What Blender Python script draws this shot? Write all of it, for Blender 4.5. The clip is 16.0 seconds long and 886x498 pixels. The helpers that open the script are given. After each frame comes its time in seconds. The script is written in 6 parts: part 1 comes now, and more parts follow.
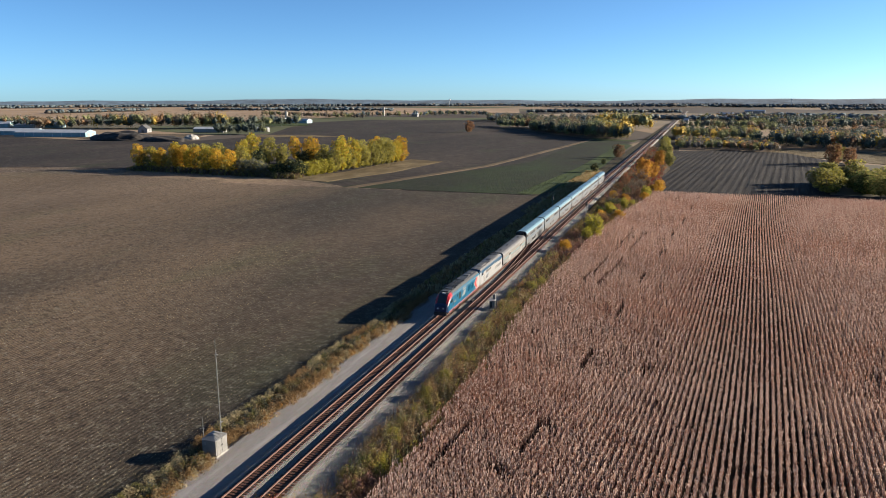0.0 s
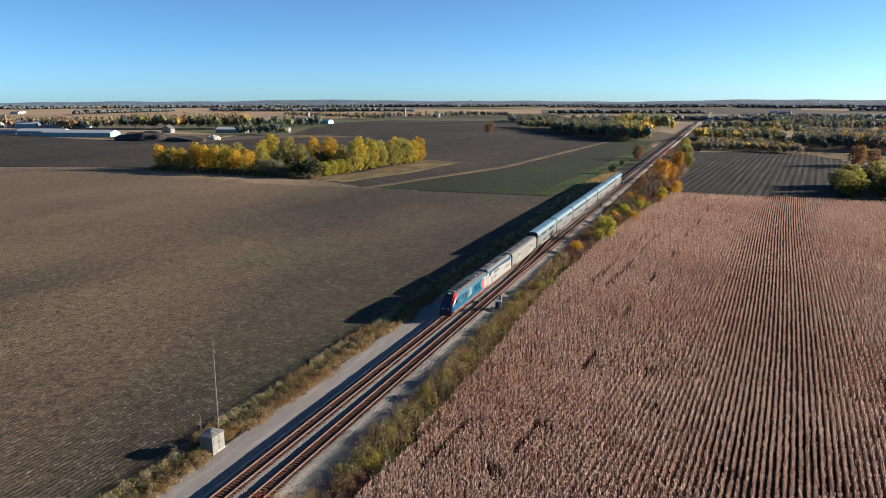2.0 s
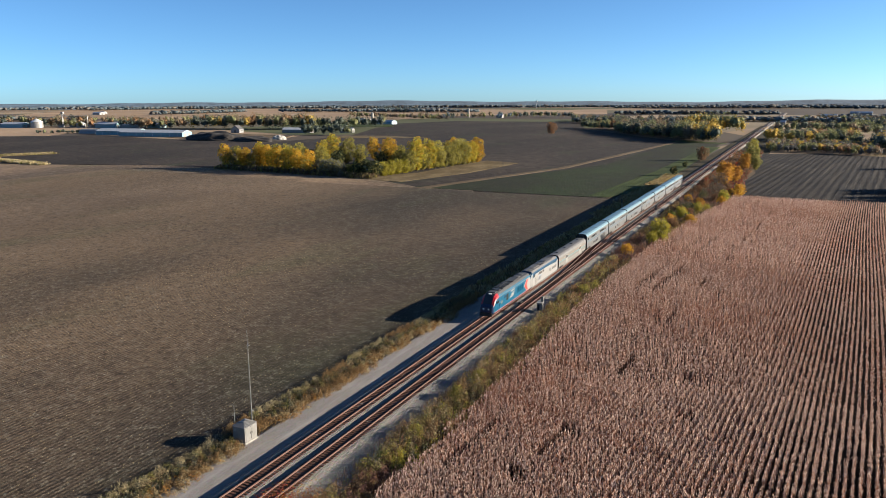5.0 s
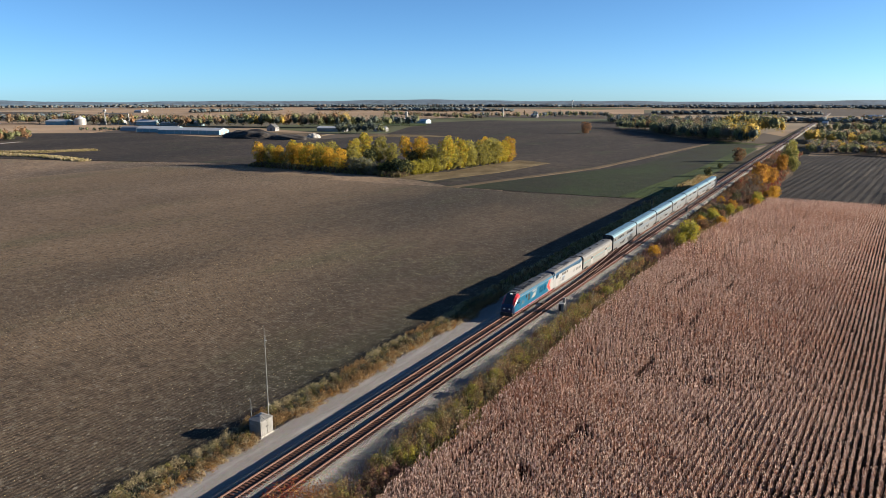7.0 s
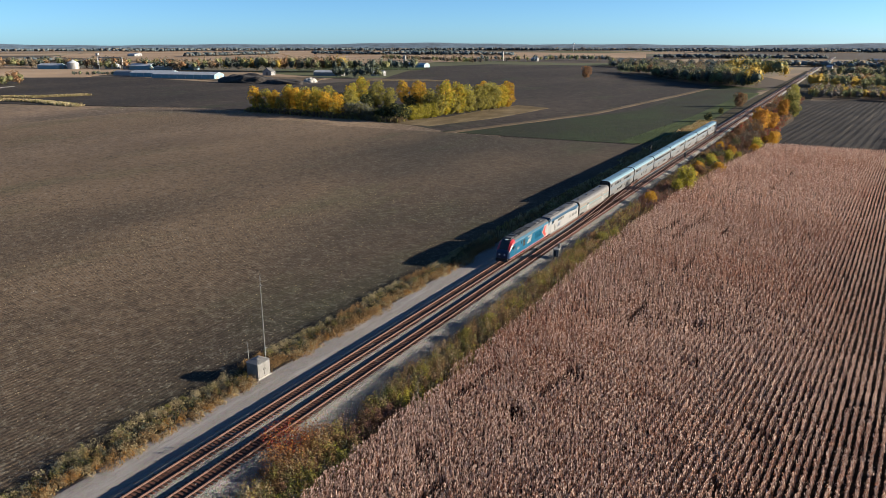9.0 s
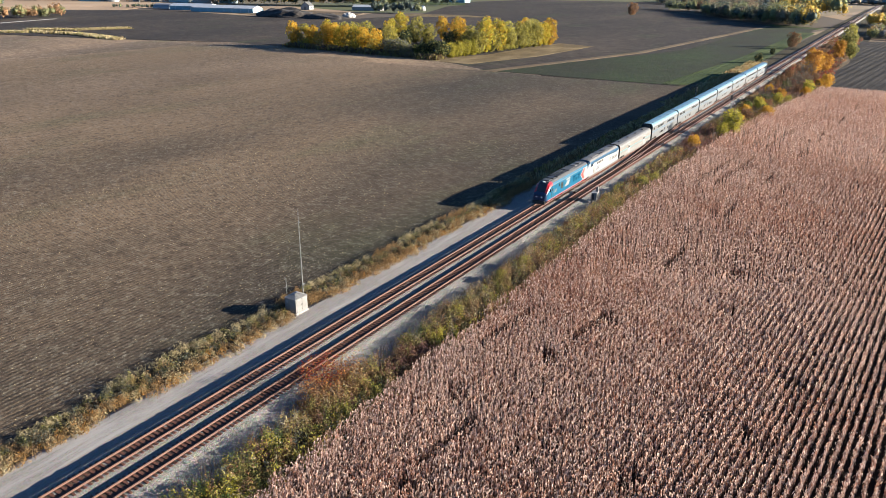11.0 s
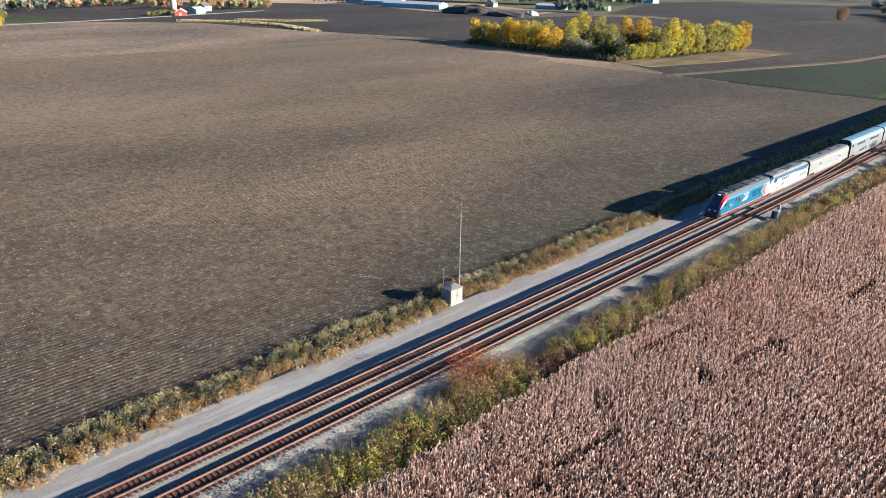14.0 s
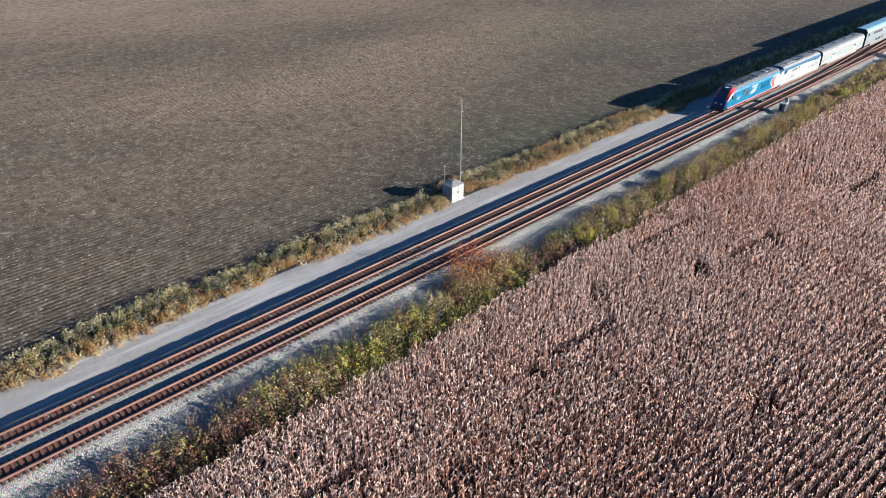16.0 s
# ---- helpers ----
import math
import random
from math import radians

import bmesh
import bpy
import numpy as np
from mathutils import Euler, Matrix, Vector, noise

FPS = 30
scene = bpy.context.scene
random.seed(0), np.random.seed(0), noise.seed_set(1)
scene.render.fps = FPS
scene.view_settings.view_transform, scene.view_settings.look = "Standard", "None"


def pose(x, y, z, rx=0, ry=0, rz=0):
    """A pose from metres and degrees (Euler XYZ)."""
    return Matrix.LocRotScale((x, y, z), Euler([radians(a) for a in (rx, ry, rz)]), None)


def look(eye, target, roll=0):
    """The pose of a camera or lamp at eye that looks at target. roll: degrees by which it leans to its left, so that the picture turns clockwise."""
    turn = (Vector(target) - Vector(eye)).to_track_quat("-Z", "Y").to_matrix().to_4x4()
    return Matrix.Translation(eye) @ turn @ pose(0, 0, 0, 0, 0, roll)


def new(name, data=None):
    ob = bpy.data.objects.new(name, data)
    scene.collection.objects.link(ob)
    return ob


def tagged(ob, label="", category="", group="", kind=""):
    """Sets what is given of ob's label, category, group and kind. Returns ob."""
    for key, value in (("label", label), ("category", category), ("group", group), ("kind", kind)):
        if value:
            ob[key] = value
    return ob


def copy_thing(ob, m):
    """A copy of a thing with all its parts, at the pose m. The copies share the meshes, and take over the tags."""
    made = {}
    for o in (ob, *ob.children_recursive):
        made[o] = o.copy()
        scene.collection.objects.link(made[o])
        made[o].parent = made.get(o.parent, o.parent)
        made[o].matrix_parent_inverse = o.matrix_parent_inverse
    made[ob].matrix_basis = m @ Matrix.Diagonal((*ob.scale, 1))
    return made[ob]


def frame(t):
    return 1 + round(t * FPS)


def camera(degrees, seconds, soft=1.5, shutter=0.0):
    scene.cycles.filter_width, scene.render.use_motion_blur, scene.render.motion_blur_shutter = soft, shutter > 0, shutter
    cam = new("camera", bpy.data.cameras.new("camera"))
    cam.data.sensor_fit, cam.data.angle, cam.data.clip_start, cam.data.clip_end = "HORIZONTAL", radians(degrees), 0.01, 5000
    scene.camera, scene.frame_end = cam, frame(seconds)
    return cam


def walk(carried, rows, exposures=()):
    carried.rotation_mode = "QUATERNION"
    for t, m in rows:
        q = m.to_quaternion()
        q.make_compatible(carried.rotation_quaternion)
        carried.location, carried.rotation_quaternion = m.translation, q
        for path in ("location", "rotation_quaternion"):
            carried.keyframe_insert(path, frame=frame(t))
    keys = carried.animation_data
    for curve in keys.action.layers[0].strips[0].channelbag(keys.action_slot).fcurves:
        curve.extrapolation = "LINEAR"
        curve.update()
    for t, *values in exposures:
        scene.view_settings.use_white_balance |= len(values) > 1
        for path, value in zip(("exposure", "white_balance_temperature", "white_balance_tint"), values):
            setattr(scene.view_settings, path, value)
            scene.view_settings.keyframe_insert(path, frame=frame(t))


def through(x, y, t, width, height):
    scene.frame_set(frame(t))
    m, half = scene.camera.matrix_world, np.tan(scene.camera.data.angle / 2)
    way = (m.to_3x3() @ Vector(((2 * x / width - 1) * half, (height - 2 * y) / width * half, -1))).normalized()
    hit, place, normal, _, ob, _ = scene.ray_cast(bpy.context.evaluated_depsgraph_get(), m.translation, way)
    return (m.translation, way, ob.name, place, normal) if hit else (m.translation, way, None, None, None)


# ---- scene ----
cam = camera(63.1, 16.0, soft=0.4)
EXPOSURES = [(0, 1.82, 6800, 10), (8.3, 1.82, 6800, 10), (9.2, 1.73, 6750, 10), (11.3, 2.47, 6500, 9), (13.0, 2.5, 6350, 9), (14.5, 2.5, 6050, 8), (16, 2.5, 5800, 7)]
PATH = [
    (0, (44.284, -16.779, 41.972), (43.652, -14.926, 41.565), -0.1),
    (0.5, (44.993, -16.556, 41.959), (44.352, -14.705, 41.552), -0.1),
    (1, (45.738, -16.283, 41.945), (45.089, -14.436, 41.539), -0.1),
    (1.5, (46.503, -16.033, 41.906), (45.836, -14.192, 41.499), -0.1),
    (2, (47.261, -15.789, 41.876), (46.572, -13.955, 41.471), -0.1),
    (2.5, (48.04, -15.522, 41.87), (47.331, -13.696, 41.464), -0.2),
    (3, (48.796, -15.324, 41.859), (48.067, -13.506, 41.454), -0.2),
    (3.5, (49.472, -15.163, 41.877), (48.72, -13.354, 41.472), -0.1),
    (4, (50.123, -14.957, 41.864), (49.338, -13.163, 41.46), -0.1),
    (6.5, (53.033, -14.068, 41.928), (52.113, -12.339, 41.524), -0.1),
    (7, (53.593, -13.869, 41.939), (52.661, -12.146, 41.534), -0.0),
    (7.5, (54.015, -13.773, 41.933), (53.084, -12.05, 41.528), -0.0),
    (8, (54.258, -13.716, 41.953), (53.327, -11.993, 41.547), -0.1),
    (8.5, (54.364, -13.793, 41.927), (53.436, -12.073, 41.502), 0.0),
    (9, (54.405, -13.884, 41.892), (53.492, -12.191, 41.343), 0.0),
    (9.2, (54.408, -13.9, 41.89), (53.504, -12.225, 41.275), 0.1),
    (11.3, (54.356, -13.987, 42.014), (53.352, -12.411, 41.3), 0.6),
    (11.5, (54.386, -13.969, 42.023), (53.352, -12.413, 41.308), 0.7),
    (12, (54.455, -14.008, 42.046), (53.387, -12.475, 41.332), 0.7),
    (12.5, (54.502, -14.129, 42.067), (53.395, -12.623, 41.354), 0.8),
    (13, (54.581, -14.174, 42.099), (53.373, -12.748, 41.385), 0.9),
    (13.5, (54.649, -14.13, 42.122), (53.356, -12.782, 41.407), 0.9),
    (14, (54.784, -14.028, 42.12), (53.466, -12.704, 41.405), 1.0),
    (14.5, (54.869, -14.036, 42.12), (53.552, -12.712, 41.405), 1.0),
    (15, (55.036, -14.009, 42.093), (53.724, -12.693, 41.353), 0.8),
    (15.5, (55.361, -13.968, 42.059), (54.072, -12.684, 41.23), 0.8),
    (16, (55.747, -13.936, 42.041), (54.502, -12.706, 41.073), 0.3),
]
walk(cam, [(t, look(eye, target, roll)) for t, eye, target, roll in PATH], EXPOSURES)

# ---- sky, sun ----
SUN_ELEV, SUN_AZ = radians(14.2), radians(60.5)      # azimuth clockwise from +y
world = bpy.data.worlds.new("sky_world")
scene.world = world
world.use_nodes = True
wn = world.node_tree
sky = wn.nodes.new("ShaderNodeTexSky")
sky.sky_type = "NISHITA"
sky.sun_disc = False
sky.sun_elevation, sky.sun_rotation = SUN_ELEV, SUN_AZ
sky.air_density, sky.dust_density, sky.ozone_density = 0.5, 0.3, 5.0
wn.nodes["Background"].inputs["Strength"].default_value = 0.055
tint = wn.nodes.new("ShaderNodeMix")
tint.data_type, tint.blend_type = "RGBA", "MULTIPLY"
tint.inputs[0].default_value, tint.inputs[7].default_value = 1.0, (0.94, 1.065, 1.0, 1)
wn.links.new(sky.outputs["Color"], tint.inputs[6])
wn.links.new(tint.outputs[2], wn.nodes["Background"].inputs["Color"])
sun_data = bpy.data.lights.new("sun", "SUN")
sun_data.energy, sun_data.angle, sun_data.color = 5.0, radians(0.55), (1.0, 0.90, 0.765)
sun = new("sun", sun_data)
sun_way = Vector((math.sin(SUN_AZ) * math.cos(SUN_ELEV), math.cos(SUN_AZ) * math.cos(SUN_ELEV), math.sin(SUN_ELEV)))
sun.matrix_world = look(sun_way * 200, (0, 0, 0))


# ---- material helpers ----
def nodes_of(name, rough=0.8, metal=0.0, spec=0.3):
    m = bpy.data.materials.new(name)
    m.use_nodes = True
    nt = m.node_tree
    b = nt.nodes["Principled BSDF"]
    b.inputs["Roughness"].default_value, b.inputs["Metallic"].default_value = rough, metal
    b.inputs["Specular IOR Level"].default_value = spec
    return m, nt, b


def add(nt, kind, **values):
    n = nt.nodes.new(kind)
    for k, v in values.items():
        n.inputs[k].default_value = v
    return n


def math_node(nt, op, a, b=None):
    n = nt.nodes.new("ShaderNodeMath")
    n.operation = op
    for i, v in enumerate((a, b)):
        if v is None:
            continue
        if isinstance(v, (int, float)):
            n.inputs[i].default_value = v
        else:
            nt.links.new(v, n.inputs[i])
    return n.outputs[0]


def ramp(nt, fac, stops):
    n = nt.nodes.new("ShaderNodeValToRGB")
    e = n.color_ramp.elements
    while len(e) < len(stops):
        e.new(0.5)
    for el, (p, c) in zip(e, stops):
        el.position, el.color = p, (*c, 1)
    nt.links.new(fac, n.inputs[0])
    return n.outputs[0]


def mixed(nt, fac, a, b, mode="MIX"):
    n = nt.nodes.new("ShaderNodeMix")
    n.data_type, n.blend_type = "RGBA", mode
    for sock, v in ((n.inputs[0], fac), (n.inputs[6], a), (n.inputs[7], b)):
        if isinstance(v, (int, float)):
            sock.default_value = v
        elif isinstance(v, tuple):
            sock.default_value = (*v, 1)
        else:
            nt.links.new(v, sock)
    return n.outputs[2]


def noise_fac(nt, coord, scale, detail=4, rough=0.6):
    n = add(nt, "ShaderNodeTexNoise", Scale=scale, Detail=detail, Roughness=rough)
    nt.links.new(coord, n.inputs["Vector"])
    return n.outputs["Fac"]


def coords(nt, scale=(1, 1, 1), turn=0.0):
    t = nt.nodes.new("ShaderNodeTexCoord")
    mp = nt.nodes.new("ShaderNodeMapping")
    mp.inputs["Scale"].default_value = scale
    mp.inputs["Rotation"].default_value = (0, 0, turn)
    nt.links.new(t.outputs["Object"], mp.inputs["Vector"])
    return mp.outputs["Vector"]


def bump(nt, b, height, strength, distance):
    n = nt.nodes.new("ShaderNodeBump")
    n.inputs["Strength"].default_value, n.inputs["Distance"].default_value = strength, distance
    nt.links.new(height, n.inputs["Height"])
    nt.links.new(n.outputs["Normal"], b.inputs["Normal"])


def plain(name, col, rough=0.5, metal=0.0, vary=0.12, scale=3.0, spec=0.4):
    """Paint or metal with slight dirt at two scales."""
    m, nt, b = nodes_of(name, rough, metal, spec)
    c = coords(nt)
    f = noise_fac(nt, c, scale, 5)
    g = noise_fac(nt, c, scale * 9, 3)
    dark = tuple(v * (1 - 2.2 * vary) for v in col)
    light = tuple(min(1, v * (1 + vary)) for v in col)
    col1 = ramp(nt, f, [(0.3, dark), (0.62, light)])
    nt.links.new(mixed(nt, math_node(nt, "MULTIPLY", g, vary * 2), col1, dark), b.inputs["Base Color"])
    return m


def leaf_mat(name, dark, light, through=0.42):
    """Dry or green leaves: each leaf its own shade, some light passing through."""
    m, nt, b = nodes_of(name, 0.75, 0, 0.15)
    geo = nt.nodes.new("ShaderNodeNewGeometry")
    col = ramp(nt, geo.outputs["Random Per Island"], [(0.0, tuple(0.75 * p + 0.25 * q for p, q in zip(dark, light))), (0.8, light), (1.0, tuple(min(1, v * 1.12) for v in light))])
    info = nt.nodes.new("ShaderNodeObjectInfo")
    hsv = nt.nodes.new("ShaderNodeHueSaturation")
    v = math_node(nt, "ADD", math_node(nt, "MULTIPLY", info.outputs["Random"], 0.35), 0.82)
    nt.links.new(v, hsv.inputs["Value"])
    nt.links.new(col, hsv.inputs["Color"])
    nt.links.new(hsv.outputs["Color"], b.inputs["Base Color"])
    tr = nt.nodes.new("ShaderNodeBsdfTranslucent")
    nt.links.new(hsv.outputs["Color"], tr.inputs["Color"])
    mx = nt.nodes.new("ShaderNodeMixShader")
    mx.inputs[0].default_value = through
    nt.links.new(b.outputs[0], mx.inputs[1])
    nt.links.new(tr.outputs[0], mx.inputs[2])
    nt.links.new(mx.outputs[0], nt.nodes["Material Output"].inputs["Surface"])
    return m


def soil(name, low, high, row=0.9, relief=0.12, turn=0.0, patch=0.012, fleck=0.0, fleck_col=(0.43, 0.37, 0.29), row_shade=0.6, green=None, sway=0.0, west_light=0.0, grain=1.0, comb=1.0):
    """Ploughed or stubble ground with rows along local y."""
    m, nt, b = nodes_of(name, 0.95, 0, 0.1)
    c = coords(nt, (1, 1, 1), turn)

    def along_rows(sx):
        """Row coordinates, drawn out along the rows where comb is small."""
        mp = nt.nodes.new("ShaderNodeMapping")
        mp.inputs["Scale"].default_value = (sx, comb, 1)
        nt.links.new(c, mp.inputs["Vector"])
        return mp.outputs["Vector"]

    sep = nt.nodes.new("ShaderNodeSeparateXYZ")
    nt.links.new(c, sep.inputs[0])
    wob = noise_fac(nt, c, 0.007, 2)
    x = math_node(nt, "ADD", sep.outputs[0], math_node(nt, "MULTIPLY", wob, sway))
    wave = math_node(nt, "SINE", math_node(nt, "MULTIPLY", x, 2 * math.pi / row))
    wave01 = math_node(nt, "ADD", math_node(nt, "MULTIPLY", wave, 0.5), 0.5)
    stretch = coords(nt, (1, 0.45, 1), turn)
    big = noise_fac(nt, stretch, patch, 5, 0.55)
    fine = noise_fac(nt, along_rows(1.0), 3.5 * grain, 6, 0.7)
    if west_light:
        # tan soil at the west end, with brightening away from the sun painted in
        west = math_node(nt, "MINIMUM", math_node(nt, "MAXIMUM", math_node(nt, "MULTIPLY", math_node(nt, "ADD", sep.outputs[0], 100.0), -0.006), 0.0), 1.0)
        big = math_node(nt, "ADD", big, math_node(nt, "MULTIPLY", west, west_light))
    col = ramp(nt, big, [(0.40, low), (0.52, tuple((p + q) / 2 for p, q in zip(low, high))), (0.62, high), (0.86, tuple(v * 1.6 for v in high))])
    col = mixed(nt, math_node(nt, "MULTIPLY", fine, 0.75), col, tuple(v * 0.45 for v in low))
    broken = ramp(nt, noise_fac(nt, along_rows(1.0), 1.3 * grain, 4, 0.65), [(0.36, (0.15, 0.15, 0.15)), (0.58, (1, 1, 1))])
    # shade lying in the furrows, painted between the rows as a darker colour
    furrow_shade = math_node(nt, "MULTIPLY", math_node(nt, "SUBTRACT", 1.0, wave01), broken)
    col = mixed(nt, math_node(nt, "MULTIPLY", furrow_shade, row_shade), col, tuple(v * 0.5 for v in low))
    if green:
        gp = noise_fac(nt, coords(nt, (1, 0.3, 1), turn + 0.5), 0.03, 4)
        col = mixed(nt, ramp(nt, gp, [(0.55, (0, 0, 0)), (0.75, (0.5, 0.5, 0.5))]), col, green)
    if fleck:
        fl = noise_fac(nt, along_rows(1.4), 1.5 * grain, 6, 0.75)
        mask = ramp(nt, fl, [(0.57, (0, 0, 0)), (0.64, (fleck, fleck, fleck))])
        col = mixed(nt, mask, col, fleck_col)
        fl = noise_fac(nt, along_rows(0.9), 0.7 * grain, 7, 0.8)
        mask = ramp(nt, fl, [(0.545, (0, 0, 0)), (0.62, (fleck * 0.46,) * 3)])
        col = mixed(nt, mask, col, fleck_col)
        mask = ramp(nt, fl, [(0.38, (fleck * 0.95,) * 3), (0.47, (0, 0, 0))])
        col = mixed(nt, mask, col, tuple(v * 0.45 for v in low))
    nt.links.new(col, b.inputs["Base Color"])
    h = math_node(nt, "ADD", math_node(nt, "MULTIPLY", wave, 0.5), math_node(nt, "MULTIPLY", fine, 2.2))
    bump(nt, b, h, 1.0, relief)
    return m


def gravel_mat(name, low, high, size=14.0, relief=0.03, worn=None):
    m, nt, b = nodes_of(name, 0.9, 0, 0.2)
    c = coords(nt)
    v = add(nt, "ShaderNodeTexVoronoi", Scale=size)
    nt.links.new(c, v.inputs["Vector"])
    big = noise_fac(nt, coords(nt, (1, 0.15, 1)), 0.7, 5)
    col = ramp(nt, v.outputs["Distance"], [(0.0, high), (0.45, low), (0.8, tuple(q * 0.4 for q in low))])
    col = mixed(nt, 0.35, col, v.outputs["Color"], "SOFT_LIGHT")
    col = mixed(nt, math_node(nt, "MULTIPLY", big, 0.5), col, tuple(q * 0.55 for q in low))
    if worn:
        fac = ramp(nt, noise_fac(nt, coords(nt, (1, 0.08, 1)), 1.1, 4), [(0.5, (0, 0, 0)), (0.66, (0.7, 0.7, 0.7))])
        col = mixed(nt, fac, col, worn)
    nt.links.new(col, b.inputs["Base Color"])
    hh = math_node(nt, "SUBTRACT", 1.0, v.outputs["Distance"])
    bump(nt, b, hh, 1.0, relief)
    return m


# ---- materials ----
M_SOIL = soil("stubble_soil", (0.049, 0.041, 0.033), (0.178, 0.126, 0.083), 0.76, 0.05, fleck=0.75, fleck_col=(0.184, 0.173, 0.144), row_shade=0.9, green=(0.043, 0.056, 0.026), west_light=0.47)
# tan copy of stubble_soil, with brighter light on the far field in its colour
M_SOILFAR = soil("stubble_soil_far_lit", (0.101, 0.077, 0.058), (0.280, 0.194, 0.127), 0.76, 0.05, fleck=0.75, fleck_col=(0.329, 0.274, 0.208), green=(0.083, 0.087, 0.040), grain=0.45)
M_DARK = soil("dark_plough", (0.029, 0.025, 0.023), (0.063, 0.05, 0.041), 4.5, 0.10, turn=0.4, patch=0.012, row_shade=0.45, sway=4.0, fleck=0.85, fleck_col=(0.081, 0.065, 0.049), green=(0.024, 0.041, 0.014), grain=0.16)
M_BLACK = soil("black_plough", (0.015, 0.013, 0.013), (0.042, 0.036, 0.032), 3.6, 0.22, turn=0.11, patch=0.05, fleck=0.6, fleck_col=(0.087, 0.074, 0.059), row_shade=0.85, sway=3.0, grain=0.3, comb=0.03)
M_GREENF = soil("winter_crop", (0.022, 0.024, 0.016), (0.025, 0.043, 0.014), 1.8, 0.08, turn=0.15, patch=0.02, row_shade=0.4, fleck=0.5, fleck_col=(0.049, 0.045, 0.03), grain=0.2)
M_LAWN = soil("mown_grass", (0.031, 0.048, 0.015), (0.059, 0.079, 0.025), 4.0, 0.1, patch=0.03, row_shade=0.1)
M_TAN = soil("ripe_far_field", (0.268, 0.188, 0.124), (0.383, 0.281, 0.191), 6.0, 0.05, turn=0.9, patch=0.004, row_shade=0.15, grain=0.08)
M_HAY = soil("dry_grass_strip", (0.102, 0.076, 0.041), (0.204, 0.158, 0.092), 1.5, 0.2, patch=0.08, row_shade=0.2)
M_DIRT = soil("dirt_lane", (0.1, 0.074, 0.048), (0.158, 0.119, 0.079), 2.0, 0.08, patch=0.05, row_shade=0.2)
M_VERGE = soil("weedy_verge", (0.036, 0.031, 0.018), (0.076, 0.061, 0.036), 1.7, 0.1, patch=0.3, row_shade=0.1)
M_CORNSOIL = soil("corn_ground", (0.031, 0.022, 0.016), (0.065, 0.044, 0.028), 0.76, 0.08, turn=radians(5), patch=0.05)
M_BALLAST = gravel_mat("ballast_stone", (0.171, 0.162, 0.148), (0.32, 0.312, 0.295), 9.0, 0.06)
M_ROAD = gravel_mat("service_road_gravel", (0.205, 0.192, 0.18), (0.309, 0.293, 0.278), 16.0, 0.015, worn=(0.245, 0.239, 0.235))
M_TIE = plain("creosote_wood", (0.089, 0.031, 0.018), 0.85, 0, 0.25, 6.0)
M_RAIL = plain("rusty_rail", (0.055, 0.018, 0.01), 0.6, 0.2, 0.2, 2.0)
M_SHINE = plain("polished_rail_head", (0.081, 0.04, 0.026), 0.5, 0.3, 0.15, 2.0)
M_STEEL = plain("dark_running_gear", (0.028, 0.026, 0.026), 0.6, 0.3, 0.2)
M_SILVER = plain("brushed_stainless", (0.274, 0.28, 0.285), 0.34, 0.85, 0.06, 0.9)
# roof steel: the reflected blue of the sky is put into its colour
M_ROOFSIL = plain("steel_roof_sky_blue", (0.122, 0.202, 0.239), 0.4, 0.3, 0.08, 0.7)
M_BLUE = plain("locomotive_blue", (0.003, 0.06, 0.111), 0.3, 0, 0.1, 0.6)
M_NAVY = plain("deep_blue_nose", (0.009, 0.022, 0.054), 0.3, 0, 0.1)
M_RED = plain("signal_red_paint", (0.268, 0.011, 0.018), 0.35, 0, 0.08)
M_CORAL = plain("coral_red_paint", (0.332, 0.035, 0.029), 0.35, 0, 0.08)
M_WHITE = plain("white_paint", (0.179, 0.179, 0.177), 0.4, 0, 0.06)
M_DIRTYWHITE = plain("weathered_white", (0.184, 0.181, 0.173), 0.5, 0, 0.12, 1.2)
M_GREYROOF = plain("grey_roof_paint", (0.035, 0.037, 0.039), 0.6, 0, 0.2, 1.5)
M_LTGREY = plain("light_grey_roof", (0.083, 0.083, 0.083), 0.6, 0, 0.2, 1.5)
M_CREAM = plain("cream_grey_body", (0.105, 0.104, 0.099), 0.5, 0.1, 0.08, 1.0)
M_TEALSTRIPE = plain("turquoise_stripe", (0.007, 0.167, 0.208), 0.4)
M_ORANGESTRIPE = plain("orange_stripe", (0.25, 0.113, 0.054), 0.4)
M_BLUESTRIPE = plain("blue_stripe", (0.071, 0.178, 0.286), 0.4)
M_P42BLUE = plain("teal_blue_band", (0.003, 0.034, 0.071), 0.3, 0, 0.1)
M_GLASS = plain("dark_window_glass", (0.018, 0.022, 0.026), 0.08, 0, 0.1, 1.0, spec=0.6)
M_BLACKP = plain("black_paint", (0.02, 0.02, 0.02), 0.5)
M_GALV = plain("galvanised_steel", (0.221, 0.221, 0.216), 0.42, 0.3, 0.1, 1.4)
M_HUT = plain("aluminium_hut_panel", (0.153, 0.15, 0.142), 0.45, 0.15, 0.1, 1.0)
M_TEALWALL = plain("pale_teal_sheet", (0.131, 0.238, 0.268), 0.5, 0, 0.08, 0.2)
M_SHEDROOF = plain("white_sheet_roof", (0.383, 0.402, 0.415), 0.45, 0.1, 0.08, 0.2)
M_BARNRED = plain("barn_red", (0.226, 0.03, 0.024), 0.7)
M_CONC = plain("grey_concrete", (0.265, 0.254, 0.232), 0.85, 0, 0.15)
M_SHINGLE = plain("dark_shingle", (0.06, 0.06, 0.06), 0.8)
M_MOUND = plain("black_earth_heap", (0.030, 0.026, 0.024), 0.95, 0, 0.3, 0.4)
